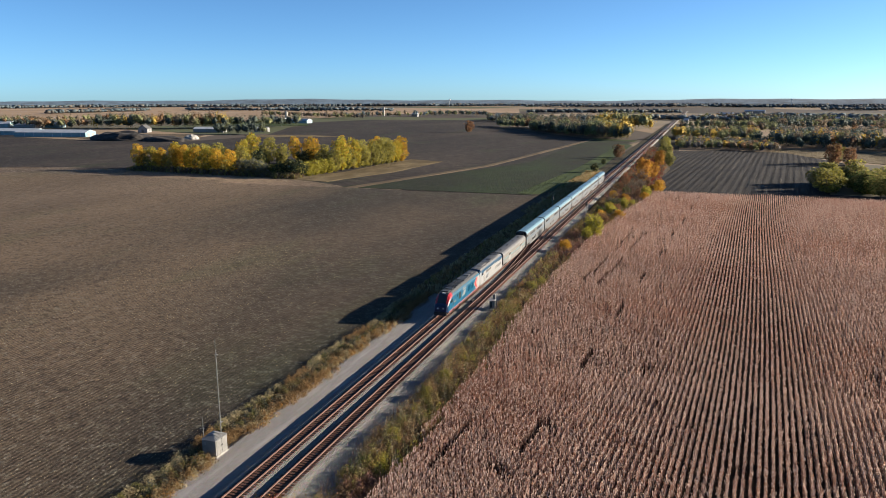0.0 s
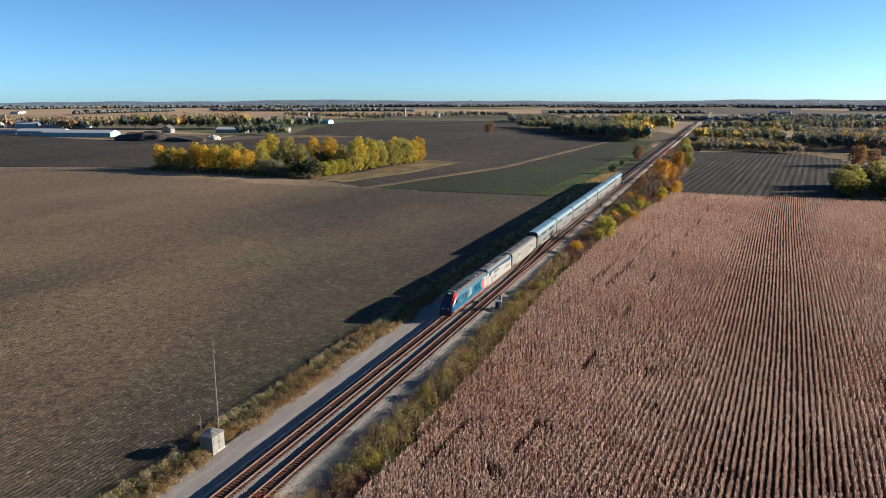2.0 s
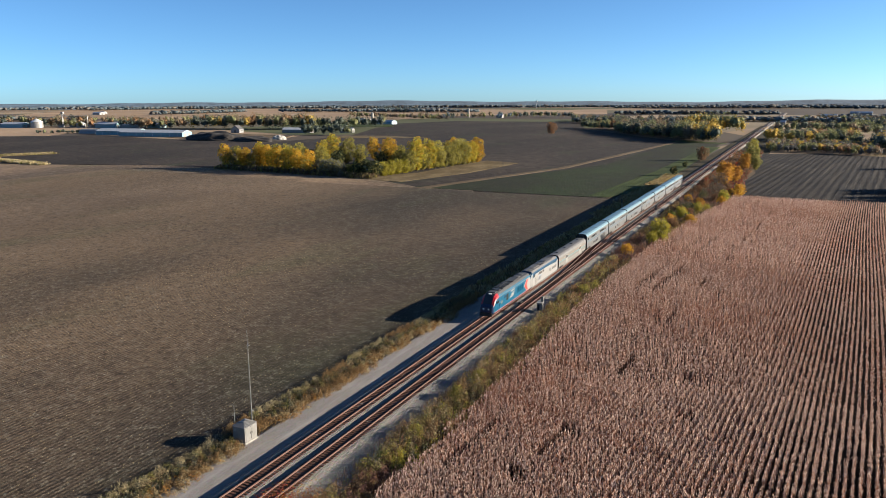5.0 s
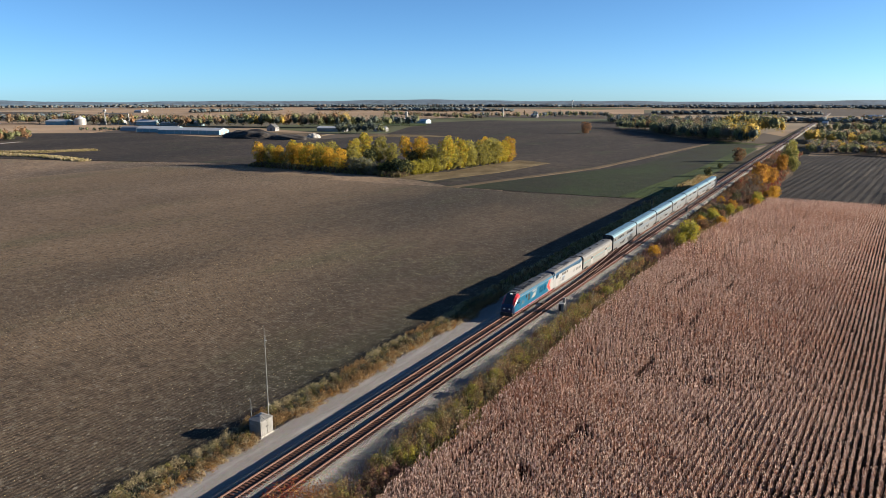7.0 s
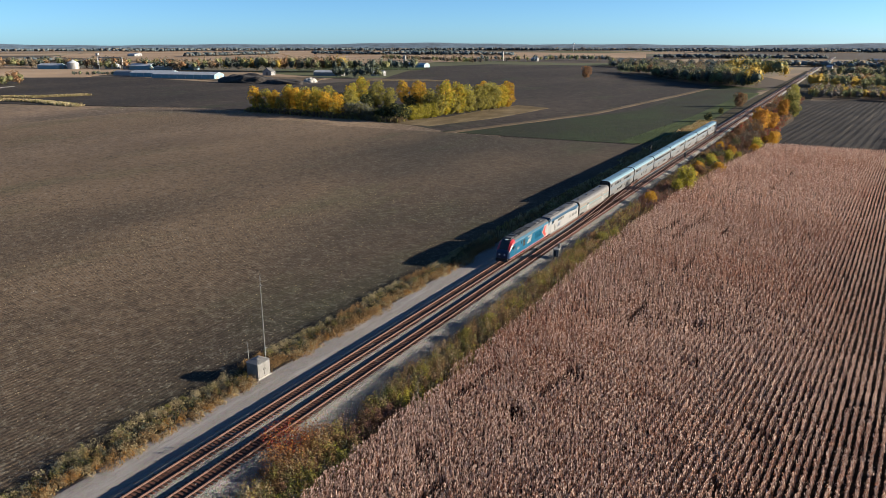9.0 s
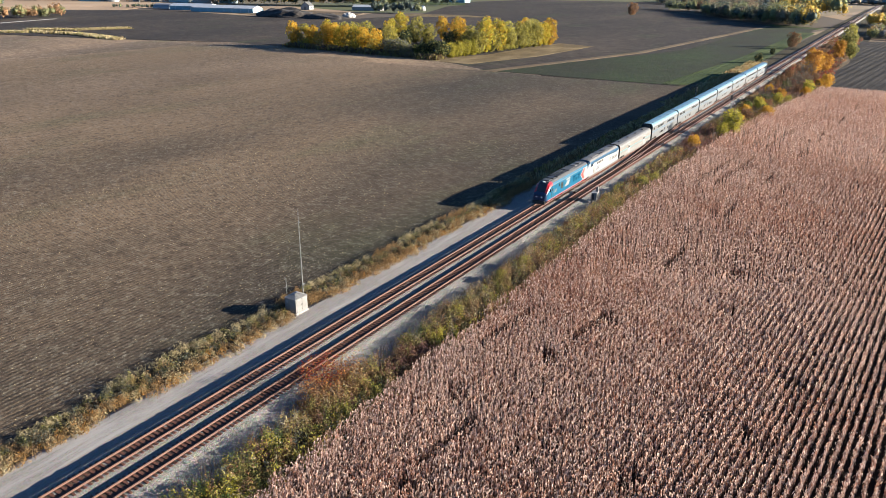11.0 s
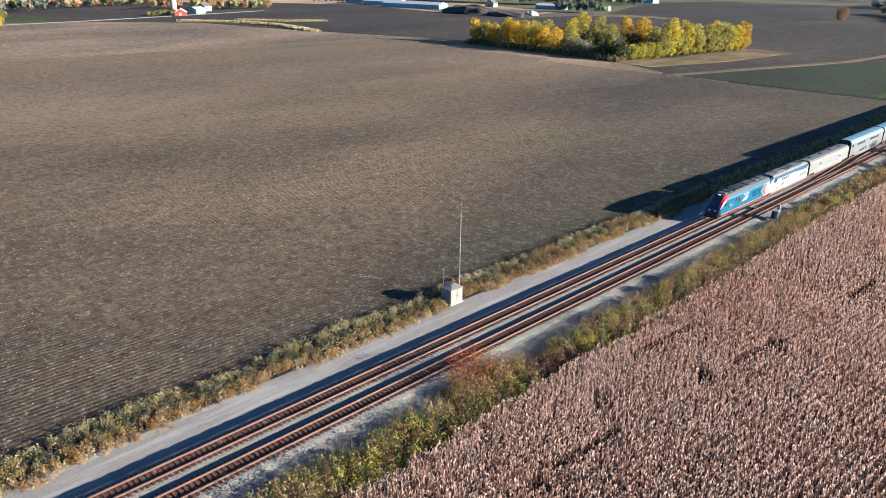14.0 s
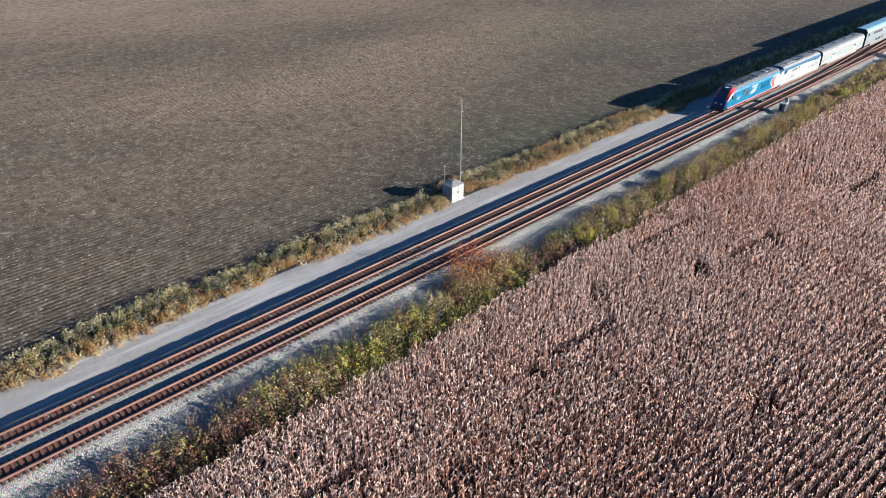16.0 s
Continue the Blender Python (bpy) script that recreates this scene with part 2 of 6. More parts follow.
M_BARK = plain("grey_brown_bark", (0.095, 0.074, 0.056), 0.9, 0, 0.3, 2.0)
M_WATER = plain("pond_water", (0.05, 0.07, 0.09), 0.05, 0, 0.05, spec=0.6)
M_LAMP, _nt, _b = nodes_of("headlamp_lens", 0.2)
_b.inputs["Base Color"].default_value = (0.9, 0.9, 0.85, 1)

LEAF = {
    "gold": leaf_mat("gold_leaves", (0.254, 0.137, 0.015), (0.473, 0.278, 0.036)),
    "yellow": leaf_mat("yellow_green_leaves", (0.133, 0.122, 0.018), (0.339, 0.297, 0.04)),
    "olive": leaf_mat("olive_leaves", (0.095, 0.088, 0.028), (0.228, 0.206, 0.066)),
    "green": leaf_mat("green_leaves", (0.025, 0.037, 0.01), (0.069, 0.096, 0.021)),
    "dark": leaf_mat("dark_green_leaves", (0.013, 0.02, 0.01), (0.032, 0.045, 0.022), 0.25),
    "grey": leaf_mat("grey_green_leaves", (0.053, 0.06, 0.045), (0.127, 0.132, 0.105)),
    "orange": leaf_mat("orange_leaves", (0.184, 0.085, 0.021), (0.362, 0.178, 0.04)),
    "rust": leaf_mat("rust_leaves", (0.091, 0.045, 0.024), (0.202, 0.107, 0.055)),
    "red": leaf_mat("red_leaves", (0.08, 0.012, 0.009), (0.195, 0.034, 0.021)),
    "pink": leaf_mat("dusky_red_stems", (0.079, 0.037, 0.031), (0.168, 0.089, 0.079)),
    "brown": leaf_mat("brown_leaves", (0.053, 0.034, 0.021), (0.142, 0.095, 0.053)),
    "bare": leaf_mat("bare_twigs", (0.053, 0.043, 0.031), (0.116, 0.095, 0.074), 0.1),
    "straw": leaf_mat("straw_grass", (0.209, 0.164, 0.088), (0.405, 0.336, 0.196)),
    "amber": leaf_mat("amber_grass", (0.152, 0.088, 0.037), (0.297, 0.19, 0.088)),
    # far tree leaves: the blue-grey haze of distance is put into their colours
    "far": leaf_mat("far_haze_leaves", (0.067, 0.091, 0.106), (0.095, 0.122, 0.132), 0.3),
    "farbrown": leaf_mat("far_haze_autumn_leaves", (0.089, 0.087, 0.082), (0.127, 0.114, 0.098), 0.3),
    # leaves of the middle woods, greyed and paled by painted-in haze
    "wood_dark": leaf_mat("hazed_dark_leaves", (0.044, 0.056, 0.046), (0.073, 0.09, 0.073), 0.25),
    "wood_olive": leaf_mat("hazed_olive_leaves", (0.115, 0.122, 0.061), (0.181, 0.186, 0.087), 0.3),
    "wood_brown": leaf_mat("hazed_brown_leaves", (0.126, 0.098, 0.067), (0.197, 0.15, 0.099), 0.3),
    "wood_rust": leaf_mat("hazed_russet_leaves", (0.164, 0.098, 0.055), (0.252, 0.145, 0.075), 0.3),
    "wood_gold": leaf_mat("hazed_golden_leaves", (0.279, 0.191, 0.043), (0.405, 0.285, 0.066), 0.35),
    "wood_bare": leaf_mat("hazed_bare_twigs", (0.088, 0.085, 0.081), (0.127, 0.12, 0.11), 0.2),
}
LEAF_KEYS = list(LEAF)
M_CORN = leaf_mat("dry_corn_leaves", (0.159, 0.067, 0.045), (0.411, 0.248, 0.187), 0.27)
M_CORNRUST = leaf_mat("rust_brown_corn_leaves", (0.122, 0.039, 0.025), (0.309, 0.136, 0.086), 0.27)
M_CORNTOP = leaf_mat("bleached_corn_leaves", (0.318, 0.206, 0.164), (0.58, 0.435, 0.365), 0.27)


# ---- mesh helpers ----
def mesh_np(name, verts, faces, mats, index=None, smooth=False):
    """A mesh from numpy arrays; all faces have the same number of corners."""
    me = bpy.data.meshes.new(name)
    n, k = faces.shape
    me.vertices.add(len(verts))
    me.vertices.foreach_set("co", np.ascontiguousarray(verts, dtype=np.float32).ravel())
    me.loops.add(n * k)
    me.loops.foreach_set("vertex_index", np.ascontiguousarray(faces, dtype=np.int32).ravel())
    me.polygons.add(n)
    me.polygons.foreach_set("loop_start", np.arange(0, n * k, k, dtype=np.int32))
    if index is not None:
        me.polygons.foreach_set("material_index", np.ascontiguousarray(index, dtype=np.int32))
    if smooth:
        me.polygons.foreach_set("use_smooth", np.ones(n, dtype=bool))
    for m in mats:
        me.materials.append(m)
    me.update(calc_edges=True)
    return me


def finish(bm, name, material, smooth=False):
    me = bpy.data.meshes.new(name)
    bmesh.ops.recalc_face_normals(bm, faces=bm.faces)
    bm.to_mesh(me)
    bm.free()
    me.materials.append(material)
    if smooth:
        for p in me.polygons:
            p.use_smooth = True
    return me


def part(name, bm, material, parent, label="", smooth=False):
    ob = new(name, finish(bm, name, material, smooth))
    ob.parent = parent
    return tagged(ob, label)


def box(bm, x0, y0, z0, x1, y1, z1, bevel=0.0):
    out = bmesh.ops.create_cube(bm, size=1, matrix=Matrix.LocRotScale(((x0 + x1) / 2, (y0 + y1) / 2, (z0 + z1) / 2), None, (x1 - x0, y1 - y0, z1 - z0)))
    if bevel:
        edges = list({e for v in out["verts"] for e in v.link_edges})
        bmesh.ops.bevel(bm, geom=edges, offset=bevel, segments=1, affect="EDGES")
    return bm


def boxes(*items, bevel=0.0):
    bm = bmesh.new()
    for it in items:
        box(bm, *it, bevel=bevel)
    return bm


def rod(bm, a, b, r0, r1=None, n=8):
    a, b = Vector(a), Vector(b)
    d = b - a
    m = Matrix.Translation((a + b) / 2) @ d.to_track_quat("Z", "Y").to_matrix().to_4x4()
    bmesh.ops.create_cone(bm, cap_ends=True, segments=n, radius1=r0, radius2=r0 if r1 is None else r1, depth=d.length, matrix=m)
    return bm


def prism(bm, outline, axis, a, b):
    """Extrude a closed 2D outline along an axis ('x', 'y' or 'z') from a to b."""
    def at(p, q, d):
        return {"x": (d, p, q), "y": (p, d, q), "z": (p, q, d)}[axis]
    lo = [bm.verts.new(at(p, q, a)) for p, q in outline]
    hi = [bm.verts.new(at(p, q, b)) for p, q in outline]
    n = len(outline)
    bm.faces.new(lo)
    bm.faces.new(hi[::-1])
    for i in range(n):
        bm.faces.new((lo[i], lo[(i + 1) % n], hi[(i + 1) % n], hi[i]))
    return bm


def thing(name, label, category, at=(0, 0, 0), turn=0.0, group="", kind=""):
    ob = new(name)
    ob.empty_display_size = 0.2
    ob.matrix_world = pose(*at, 0, 0, turn)
    return tagged(ob, label, category, group, kind)


def sheet(name, outline, z, material, label, category, grid=0):
    """A flat piece of ground with a slightly raised, thick edge."""
    bm = bmesh.new()
    prism(bm, outline, "z", z - 0.4, z)
    return tagged(new(name, finish(bm, name, material)), label, category, kind="structure")


rng = np.random.default_rng(7)


def leaf_quads(c, size, flat=0.0, long=1.0, out=None):
    """Diamond leaves or leaf clumps at the centres c, turned at random, or roughly outward where out is given."""
    n = len(c)
    d = rng.normal(size=(n, 3))
    if out is not None:
        d = d * 0.42 + out
    d[:, 2] += flat * np.sign(d[:, 2])
    d /= np.linalg.norm(d, axis=1)[:, None]
    r = rng.normal(size=(n, 3))
    u = np.cross(d, r)
    u /= np.linalg.norm(u, axis=1)[:, None] + 1e-9
    w = np.cross(d, u)
    s = (np.asarray(size) * np.ones(n))[:, None]
    k = rng.uniform(0.5, 0.9, (n, 1))
    v = np.stack([c + u * s * long, c + w * s * k, c - u * s * long, c - w * s * k], 1).reshape(-1, 3)
    return v, np.arange(4 * n).reshape(n, 4)


def blades(base, h, w, lean=0.35):
    """Upright grass blades: one narrow bent strip each (a quad below, pointed by its taper)."""
    n = len(base)
    az = rng.uniform(0, 2 * np.pi, n)
    side = np.stack([np.cos(az), np.sin(az), np.zeros(n)], 1)
    lz = rng.normal(size=(n, 2)) * lean
    h = (np.asarray(h) * np.ones(n))[:, None]
    w = (np.asarray(w) * np.ones(n))[:, None]
    tip = base + np.concatenate([lz * h, h], 1)
    v = np.stack([base - side * w, base + side * w, tip + side * w * 0.3, tip - side * w * 0.3], 1).reshape(-1, 3)
    return v, np.arange(4 * n).reshape(n, 4)


def join_np(chunks):
    vs, fs, ms, off = [], [], [], 0
    for v, f, m in chunks:
        vs.append(v)
        fs.append(f + off)
        ms.append(np.full(len(f), m) if np.isscalar(m) else m)
        off += len(v)
    return np.concatenate(vs), np.concatenate(fs), np.concatenate(ms)


def stuff(name, chunks, mats, label, category, smooth=False):
    v, f, m = join_np(chunks)
    return tagged(new(name, mesh_np(name, v, f, mats, m, smooth)), label, category, kind="stuff")


def line_x(y):
    """Centre of the far-side track: straight, then bearing very slightly to +x."""
    return 0.0085 * 40 * np.log1p(np.exp((np.asarray(y, dtype=float) - 130) / 40))


# ---- the ground ----
GAP = 4.0                       # between the two track centres
FIELD_Z = -0.5
gm, gnt, gb = nodes_of("farmland_patchwork", 0.95, 0, 0.1)
gc = coords(gnt, (1, 0.55, 1), 0.25)
gv = add(gnt, "ShaderNodeTexVoronoi", Scale=0.0022, Randomness=0.8)
gv.distance = "CHEBYCHEV"
gnt.links.new(gc, gv.inputs["Vector"])
gsep = gnt.nodes.new("ShaderNodeSeparateColor")
gnt.links.new(gv.outputs["Color"], gsep.inputs[0])
gcol = ramp(gnt, gsep.outputs[0], [(0.0, (0.054, 0.043, 0.035)), (0.28, (0.067, 0.054, 0.043)), (0.3, (0.230, 0.166, 0.109)), (0.55, (0.293, 0.210, 0.134)), (0.57, (0.064, 0.080, 0.032)), (0.75, (0.109, 0.095, 0.064)), (1.0, (0.340, 0.255, 0.170))])
gnt.nodes[-1].color_ramp.interpolation = "LINEAR"
gcol = mixed(gnt, math_node(gnt, "MULTIPLY", noise_fac(gnt, gc, 0.02, 6), 0.5), gcol, (0.07, 0.06, 0.05))
gnt.links.new(gcol, gb.inputs["Base Color"])
bm = bmesh.new()
bmesh.ops.create_grid(bm, x_segments=28, y_segments=28, size=7000)
ground = tagged(new("ground", finish(bm, "ground", gm)), "flat autumn farmland in tan and brown fields reaching the horizon", "ground", kind="structure")
ground.location.z = FIELD_Z - 0.30

sheet("dark_field", [(-22, 300), (-112, 303), (-175, 338), (-330, 346), (-420, 322), (-900, 470), (-905, 540), (-760, 640), (-560, 600), (-450, 590), (-440, 740), (-560, 1010), (-555, 1060), (-640, 1170), (-600, 1400), (-330, 1420), (-230, 1060), (-70, 800), (-12, 740), (-6, 480)], FIELD_Z - 0.08, M_DARK, "dark ploughed field with faint green regrowth", "field")
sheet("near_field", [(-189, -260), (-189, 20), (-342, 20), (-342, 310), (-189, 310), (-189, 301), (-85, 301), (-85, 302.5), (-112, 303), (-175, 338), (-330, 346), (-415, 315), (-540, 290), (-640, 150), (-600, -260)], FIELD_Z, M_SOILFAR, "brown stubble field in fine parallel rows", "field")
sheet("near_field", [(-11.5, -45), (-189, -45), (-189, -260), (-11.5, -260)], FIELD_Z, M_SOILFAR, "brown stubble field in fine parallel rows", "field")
sheet("waterway_field", [(-415, 318), (-540, 293), (-640, 153), (-900, 200), (-1000, 470), (-640, 452)], FIELD_Z - 0.06, M_DARK, "brown ploughed field beyond a grassed ditch", "field")
sheet("green_field", [(-119, 304), (-93, 367), (-60, 470), (-58, 700), (-52, 770), (-14, 745), (-7, 480), (-13, 330), (-22, 303)], FIELD_Z + 0.02, M_GREENF, "dark green winter crop beside the railway", "field")
sheet("grass_strip", [(-30, 306), (-22, 440), (-20, 690), (-8, 690), (-9, 440), (-14, 330), (-20, 306)], FIELD_Z + 0.08, M_LAWN, "bright green mown strip along the railway", "grass strip")
sheet("grass_strip", [(-62, 772), (-12, 742), (-8, 760), (-55, 800)], FIELD_Z + 0.08, M_LAWN, "bright green mown strip by the wood", "grass strip")
sheet("dirt_lane", [(-116, 301), (-110, 301), (-77, 436), (-53, 770), (-58, 770), (-82, 438)], FIELD_Z + 0.10, M_DIRT, "pale dirt lane between two fields", "lane")
sheet("dry_headland", [(-175, 327), (-136, 322), (-122, 380), (-118, 458), (-146, 470), (-150, 420), (-150, 370)], FIELD_Z + 0.06, M_HAY, "tan grass headland round a copse", "grass strip")
sheet("ditch_bank", [(-410, 310), (-474, 322), (-520, 318), (-560, 282), (-566, 285), (-522, 326), (-474, 330), (-414, 321)], FIELD_Z + 0.12, M_HAY, "pale dry grass bank of a field ditch", "grass strip")
sheet("ditch_bank", [(-500, 389), (-516, 352), (-548, 330), (-556, 334), (-522, 358), (-508, 392)], FIELD_Z + 0.10, M_HAY, "pale dry grass bank of a field ditch", "grass strip")
sheet("tan_field", [(-905, 545), (-955, 676), (-1200, 850), (-1450, 860), (-2200, 700), (-2000, 300), (-1300, 350)], FIELD_Z - 0.05, M_TAN, "pale tan ripe field beside the grain store", "field")
sheet("tan_field", [(-1412, 1232), (-1044, 1735), (-469, 2234), (-674, 3112), (-1549, 3345), (-3051, 3593), (-3414, 2639), (-2219, 1509)], FIELD_Z - 0.05, M_TAN, "wide pale tan field far off", "field")
sheet("tan_field", [(-600, 150), (-690, 420), (-1000, 900), (-1700, 700), (-1300, 100)], FIELD_Z - 0.12, M_TAN, "tan ripe field behind a farm", "field")
sheet("lawn", [(-772, 1018), (-600, 1040), (-560, 1060), (-640, 1200), (-800, 1210)], FIELD_Z + 0.02, M_LAWN, "green meadow before white sheds", "field")
sheet("yard", [(-640, 640), (-560, 615), (-470, 640), (-520, 740), (-660, 740)], FIELD_Z + 0.02, M_DIRT, "bare pale earth yard behind the sheds", "yard")
sheet("grass_clearing", [(-470, 745), (-430, 700), (-330, 745), (-400, 770)], FIELD_Z + 0.02, M_HAY, "tan rough grass clearing before pines", "grass strip")
sheet("black_field", [(27, 322), (27.6, 370), (33, 445), (28.5, 545), (31, 615), (70, 640), (115, 618), (150, 500), (118, 430), (105, 345), (220, 330), (220, 318), (110, 322)], FIELD_Z + 0.01, M_BLACK, "freshly ploughed black field with curving furrows", "field")
sheet("dirt_lane", [(24.5, 330), (25, 370), (30, 440), (26, 545), (28.5, 618), (31, 618), (28.6, 545), (33.1, 445), (27.7, 370), (27.1, 330)], FIELD_Z + 0.03, M_DIRT, "reddish dirt track round a black field", "lane")
sheet("reed_field", [(100, 615), (118, 670), (190, 640), (260, 560), (170, 520)], FIELD_Z - 0.03, M_HAY, "tan reeds and dry meadow", "field")
sheet("tan_field", [(60, 770), (50, 940), (140, 900), (190, 760)], FIELD_Z - 0.03, M_HAY, "pale dry meadow among trees", "field")
sheet("tan_field", [(60, 1400), (40, 2000), (330, 2300), (420, 1700)], FIELD_Z - 0.05, M_TAN, "pale tan field far along the railway", "field")
sheet("corn_ground", [(12.8, -90), (12.8, 170), (17, 240), (27, 322), (126, 321), (230, 318), (230, -90)], FIELD_Z, M_CORNSOIL, "brown soil under standing corn", "field")
sheet("verge", [(-13.5, -260), (-13.5, 170), (-15, 270), (-22, 306), (-8, 420), (-4, 740), (2, 1300), (30, 1300), (35, 640), (35, 500), (50, 440), (40, 400), (28, 345), (28, 322), (18, 240), (14.0, 170), (14.0, -260)], FIELD_Z - 0.02, M_VERGE, "weedy railway verge", "verge")

# near part of the stubble field, with real ridges along y
def ridged(xa, xb, ya, yb, dx, dy):
    xs, ys = np.linspace(xa, xb, round((xb - xa) / dx) + 1), np.linspace(ya, yb, int((yb - ya) / dy) + 1)
    gx, gy = np.meshgrid(xs, ys)
    lump = rng.normal(size=gx.shape) * 0.011
    deep = np.clip(1.0 + 0.25 * rng.normal(size=gx.shape), 0.3, 1.6)
    off = (gx / 0.76 + 0.25) % 1.0 - 0.5 + rng.normal(size=gx.shape) * 0.03
    gz = FIELD_Z + 0.05 - 0.11 * deep * np.exp(-(off / 0.15) ** 2) + lump
    gx[:, 1:-1] += rng.normal(size=gx[:, 1:-1].shape) * 0.02
    ny, nx = gx.shape
    idx = np.arange(nx * ny).reshape(ny, nx)
    quads = np.stack([idx[:-1, :-1], idx[:-1, 1:], idx[1:, 1:], idx[1:, :-1]], -1).reshape(-1, 4)
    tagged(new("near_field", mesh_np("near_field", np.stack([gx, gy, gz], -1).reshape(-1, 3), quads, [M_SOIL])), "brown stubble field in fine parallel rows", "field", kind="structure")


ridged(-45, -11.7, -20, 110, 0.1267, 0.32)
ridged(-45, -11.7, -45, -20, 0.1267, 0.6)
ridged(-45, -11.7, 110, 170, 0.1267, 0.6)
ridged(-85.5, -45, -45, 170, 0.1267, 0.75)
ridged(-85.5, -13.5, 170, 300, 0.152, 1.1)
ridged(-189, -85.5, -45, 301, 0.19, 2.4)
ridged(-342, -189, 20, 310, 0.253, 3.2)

# ---- railway bed ----
prof = [(-8.4, -0.95), (-8.2, -0.48), (-6.9, -0.44), (-3.4, -0.47), (-2.95, -0.43), (-1.75, 0.17), (1.55, 0.17), (2.0, 0.10), (2.25, 0.02), (2.62, 0.26), (5.6, 0.27), (6.3, -0.02), (8.2, -0.16), (9.6, -0.34), (10.0, -0.95)]


def strip(name, pts, y0, y1, step, material, label, category, rough=0.0):
    ys = np.arange(y0, y1 + step, step)
    px = np.array([p[0] for p in pts])
    pz = np.array([p[1] for p in pts])
    gx = px[None, :] + line_x(ys)[:, None]
    gz = pz[None, :] + rng.normal(size=gx.shape) * rough
    gy = np.repeat(ys[:, None], len(px), 1)
    ny, nx = gx.shape
    idx = np.arange(nx * ny).reshape(ny, nx)
    q = np.stack([idx[:-1, :-1], idx[:-1, 1:], idx[1:, 1:], idx[1:, :-1]], -1).reshape(-1, 4)
    ob = new(name, mesh_np(name, np.stack([gx, gy, gz], -1).reshape(-1, 3), q, [material]))
    return tagged(ob, label, category, kind="structure")


def finer(pts, step):
    out = []
    for (a, za), (b, zb) in zip(pts, pts[1:]):
        n = max(1, int((b - a) / step))
        out += [(a + (b - a) * i / n, za + (zb - za) * i / n) for i in range(n)]
    return out + [pts[-1]]


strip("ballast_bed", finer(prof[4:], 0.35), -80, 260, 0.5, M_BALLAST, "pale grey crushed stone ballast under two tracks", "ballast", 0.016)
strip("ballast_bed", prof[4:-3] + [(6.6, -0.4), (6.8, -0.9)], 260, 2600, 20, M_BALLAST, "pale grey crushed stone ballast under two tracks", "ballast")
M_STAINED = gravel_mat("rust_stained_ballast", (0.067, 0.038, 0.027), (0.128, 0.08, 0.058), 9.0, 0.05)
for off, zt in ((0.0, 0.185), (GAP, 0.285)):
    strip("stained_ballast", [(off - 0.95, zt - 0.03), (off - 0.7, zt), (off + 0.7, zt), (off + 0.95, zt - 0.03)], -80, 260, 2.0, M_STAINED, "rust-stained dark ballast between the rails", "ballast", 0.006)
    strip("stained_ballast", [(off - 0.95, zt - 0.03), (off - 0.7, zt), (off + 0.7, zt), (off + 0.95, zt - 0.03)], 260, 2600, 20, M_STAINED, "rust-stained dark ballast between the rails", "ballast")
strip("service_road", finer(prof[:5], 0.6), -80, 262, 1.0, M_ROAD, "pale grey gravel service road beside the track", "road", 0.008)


def rail_run(name, xa, xb, y0, y1, z, parent, step):
    """One rail: foot, web and head, with its polished top; xa and xb are its offsets at the two ends."""
    ys = np.arange(y0, y1 + step * 0.5, step)
    ts = (ys - ys[0]) / (ys[-1] - ys[0])
    s = ts * ts * (3 - 2 * ts)
    cx = line_x(ys) + xa + (xb - xa) * s
    sec = [(-0.075, 0), (0.075, 0), (0.075, 0.02), (0.012, 0.045), (0.012, 0.12), (0.037, 0.135), (0.037, 0.178), (-0.037, 0.178), (-0.037, 0.135), (-0.012, 0.12), (-0.012, 0.045), (-0.075, 0.02)]
    k = len(sec)
    v = np.array([[(x + sx, y, z + sz) for sx, sz in sec] for x, y in zip(cx, ys)]).reshape(-1, 3)
    f, m = [], []
    for i in range(len(ys) - 1):
        for j in range(k):
            f.append((i * k + j, i * k + (j + 1) % k, (i + 1) * k + (j + 1) % k, (i + 1) * k + j))
            m.append(1 if j == 6 else 0)
    ob = new(name, mesh_np(name, v, np.array(f), [M_RAIL, M_SHINE], np.array(m)))
    ob.parent = parent
    return ob


def tie_mesh(wide=2.6):
    bm = boxes((-wide / 2, -0.115, -0.10, wide / 2, 0.115, 0.075))
    for v in bm.verts:
        if v.co.z > 0:
            v.co.x *= 0.995
    for s in (-0.752, 0.752):
        box(bm, s - 0.17, -0.09, 0.075, s + 0.17, 0.09, 0.088)
    return finish(bm, "tie", M_TIE)


TIE = tie_mesh()
TIE_STEP = 0.53
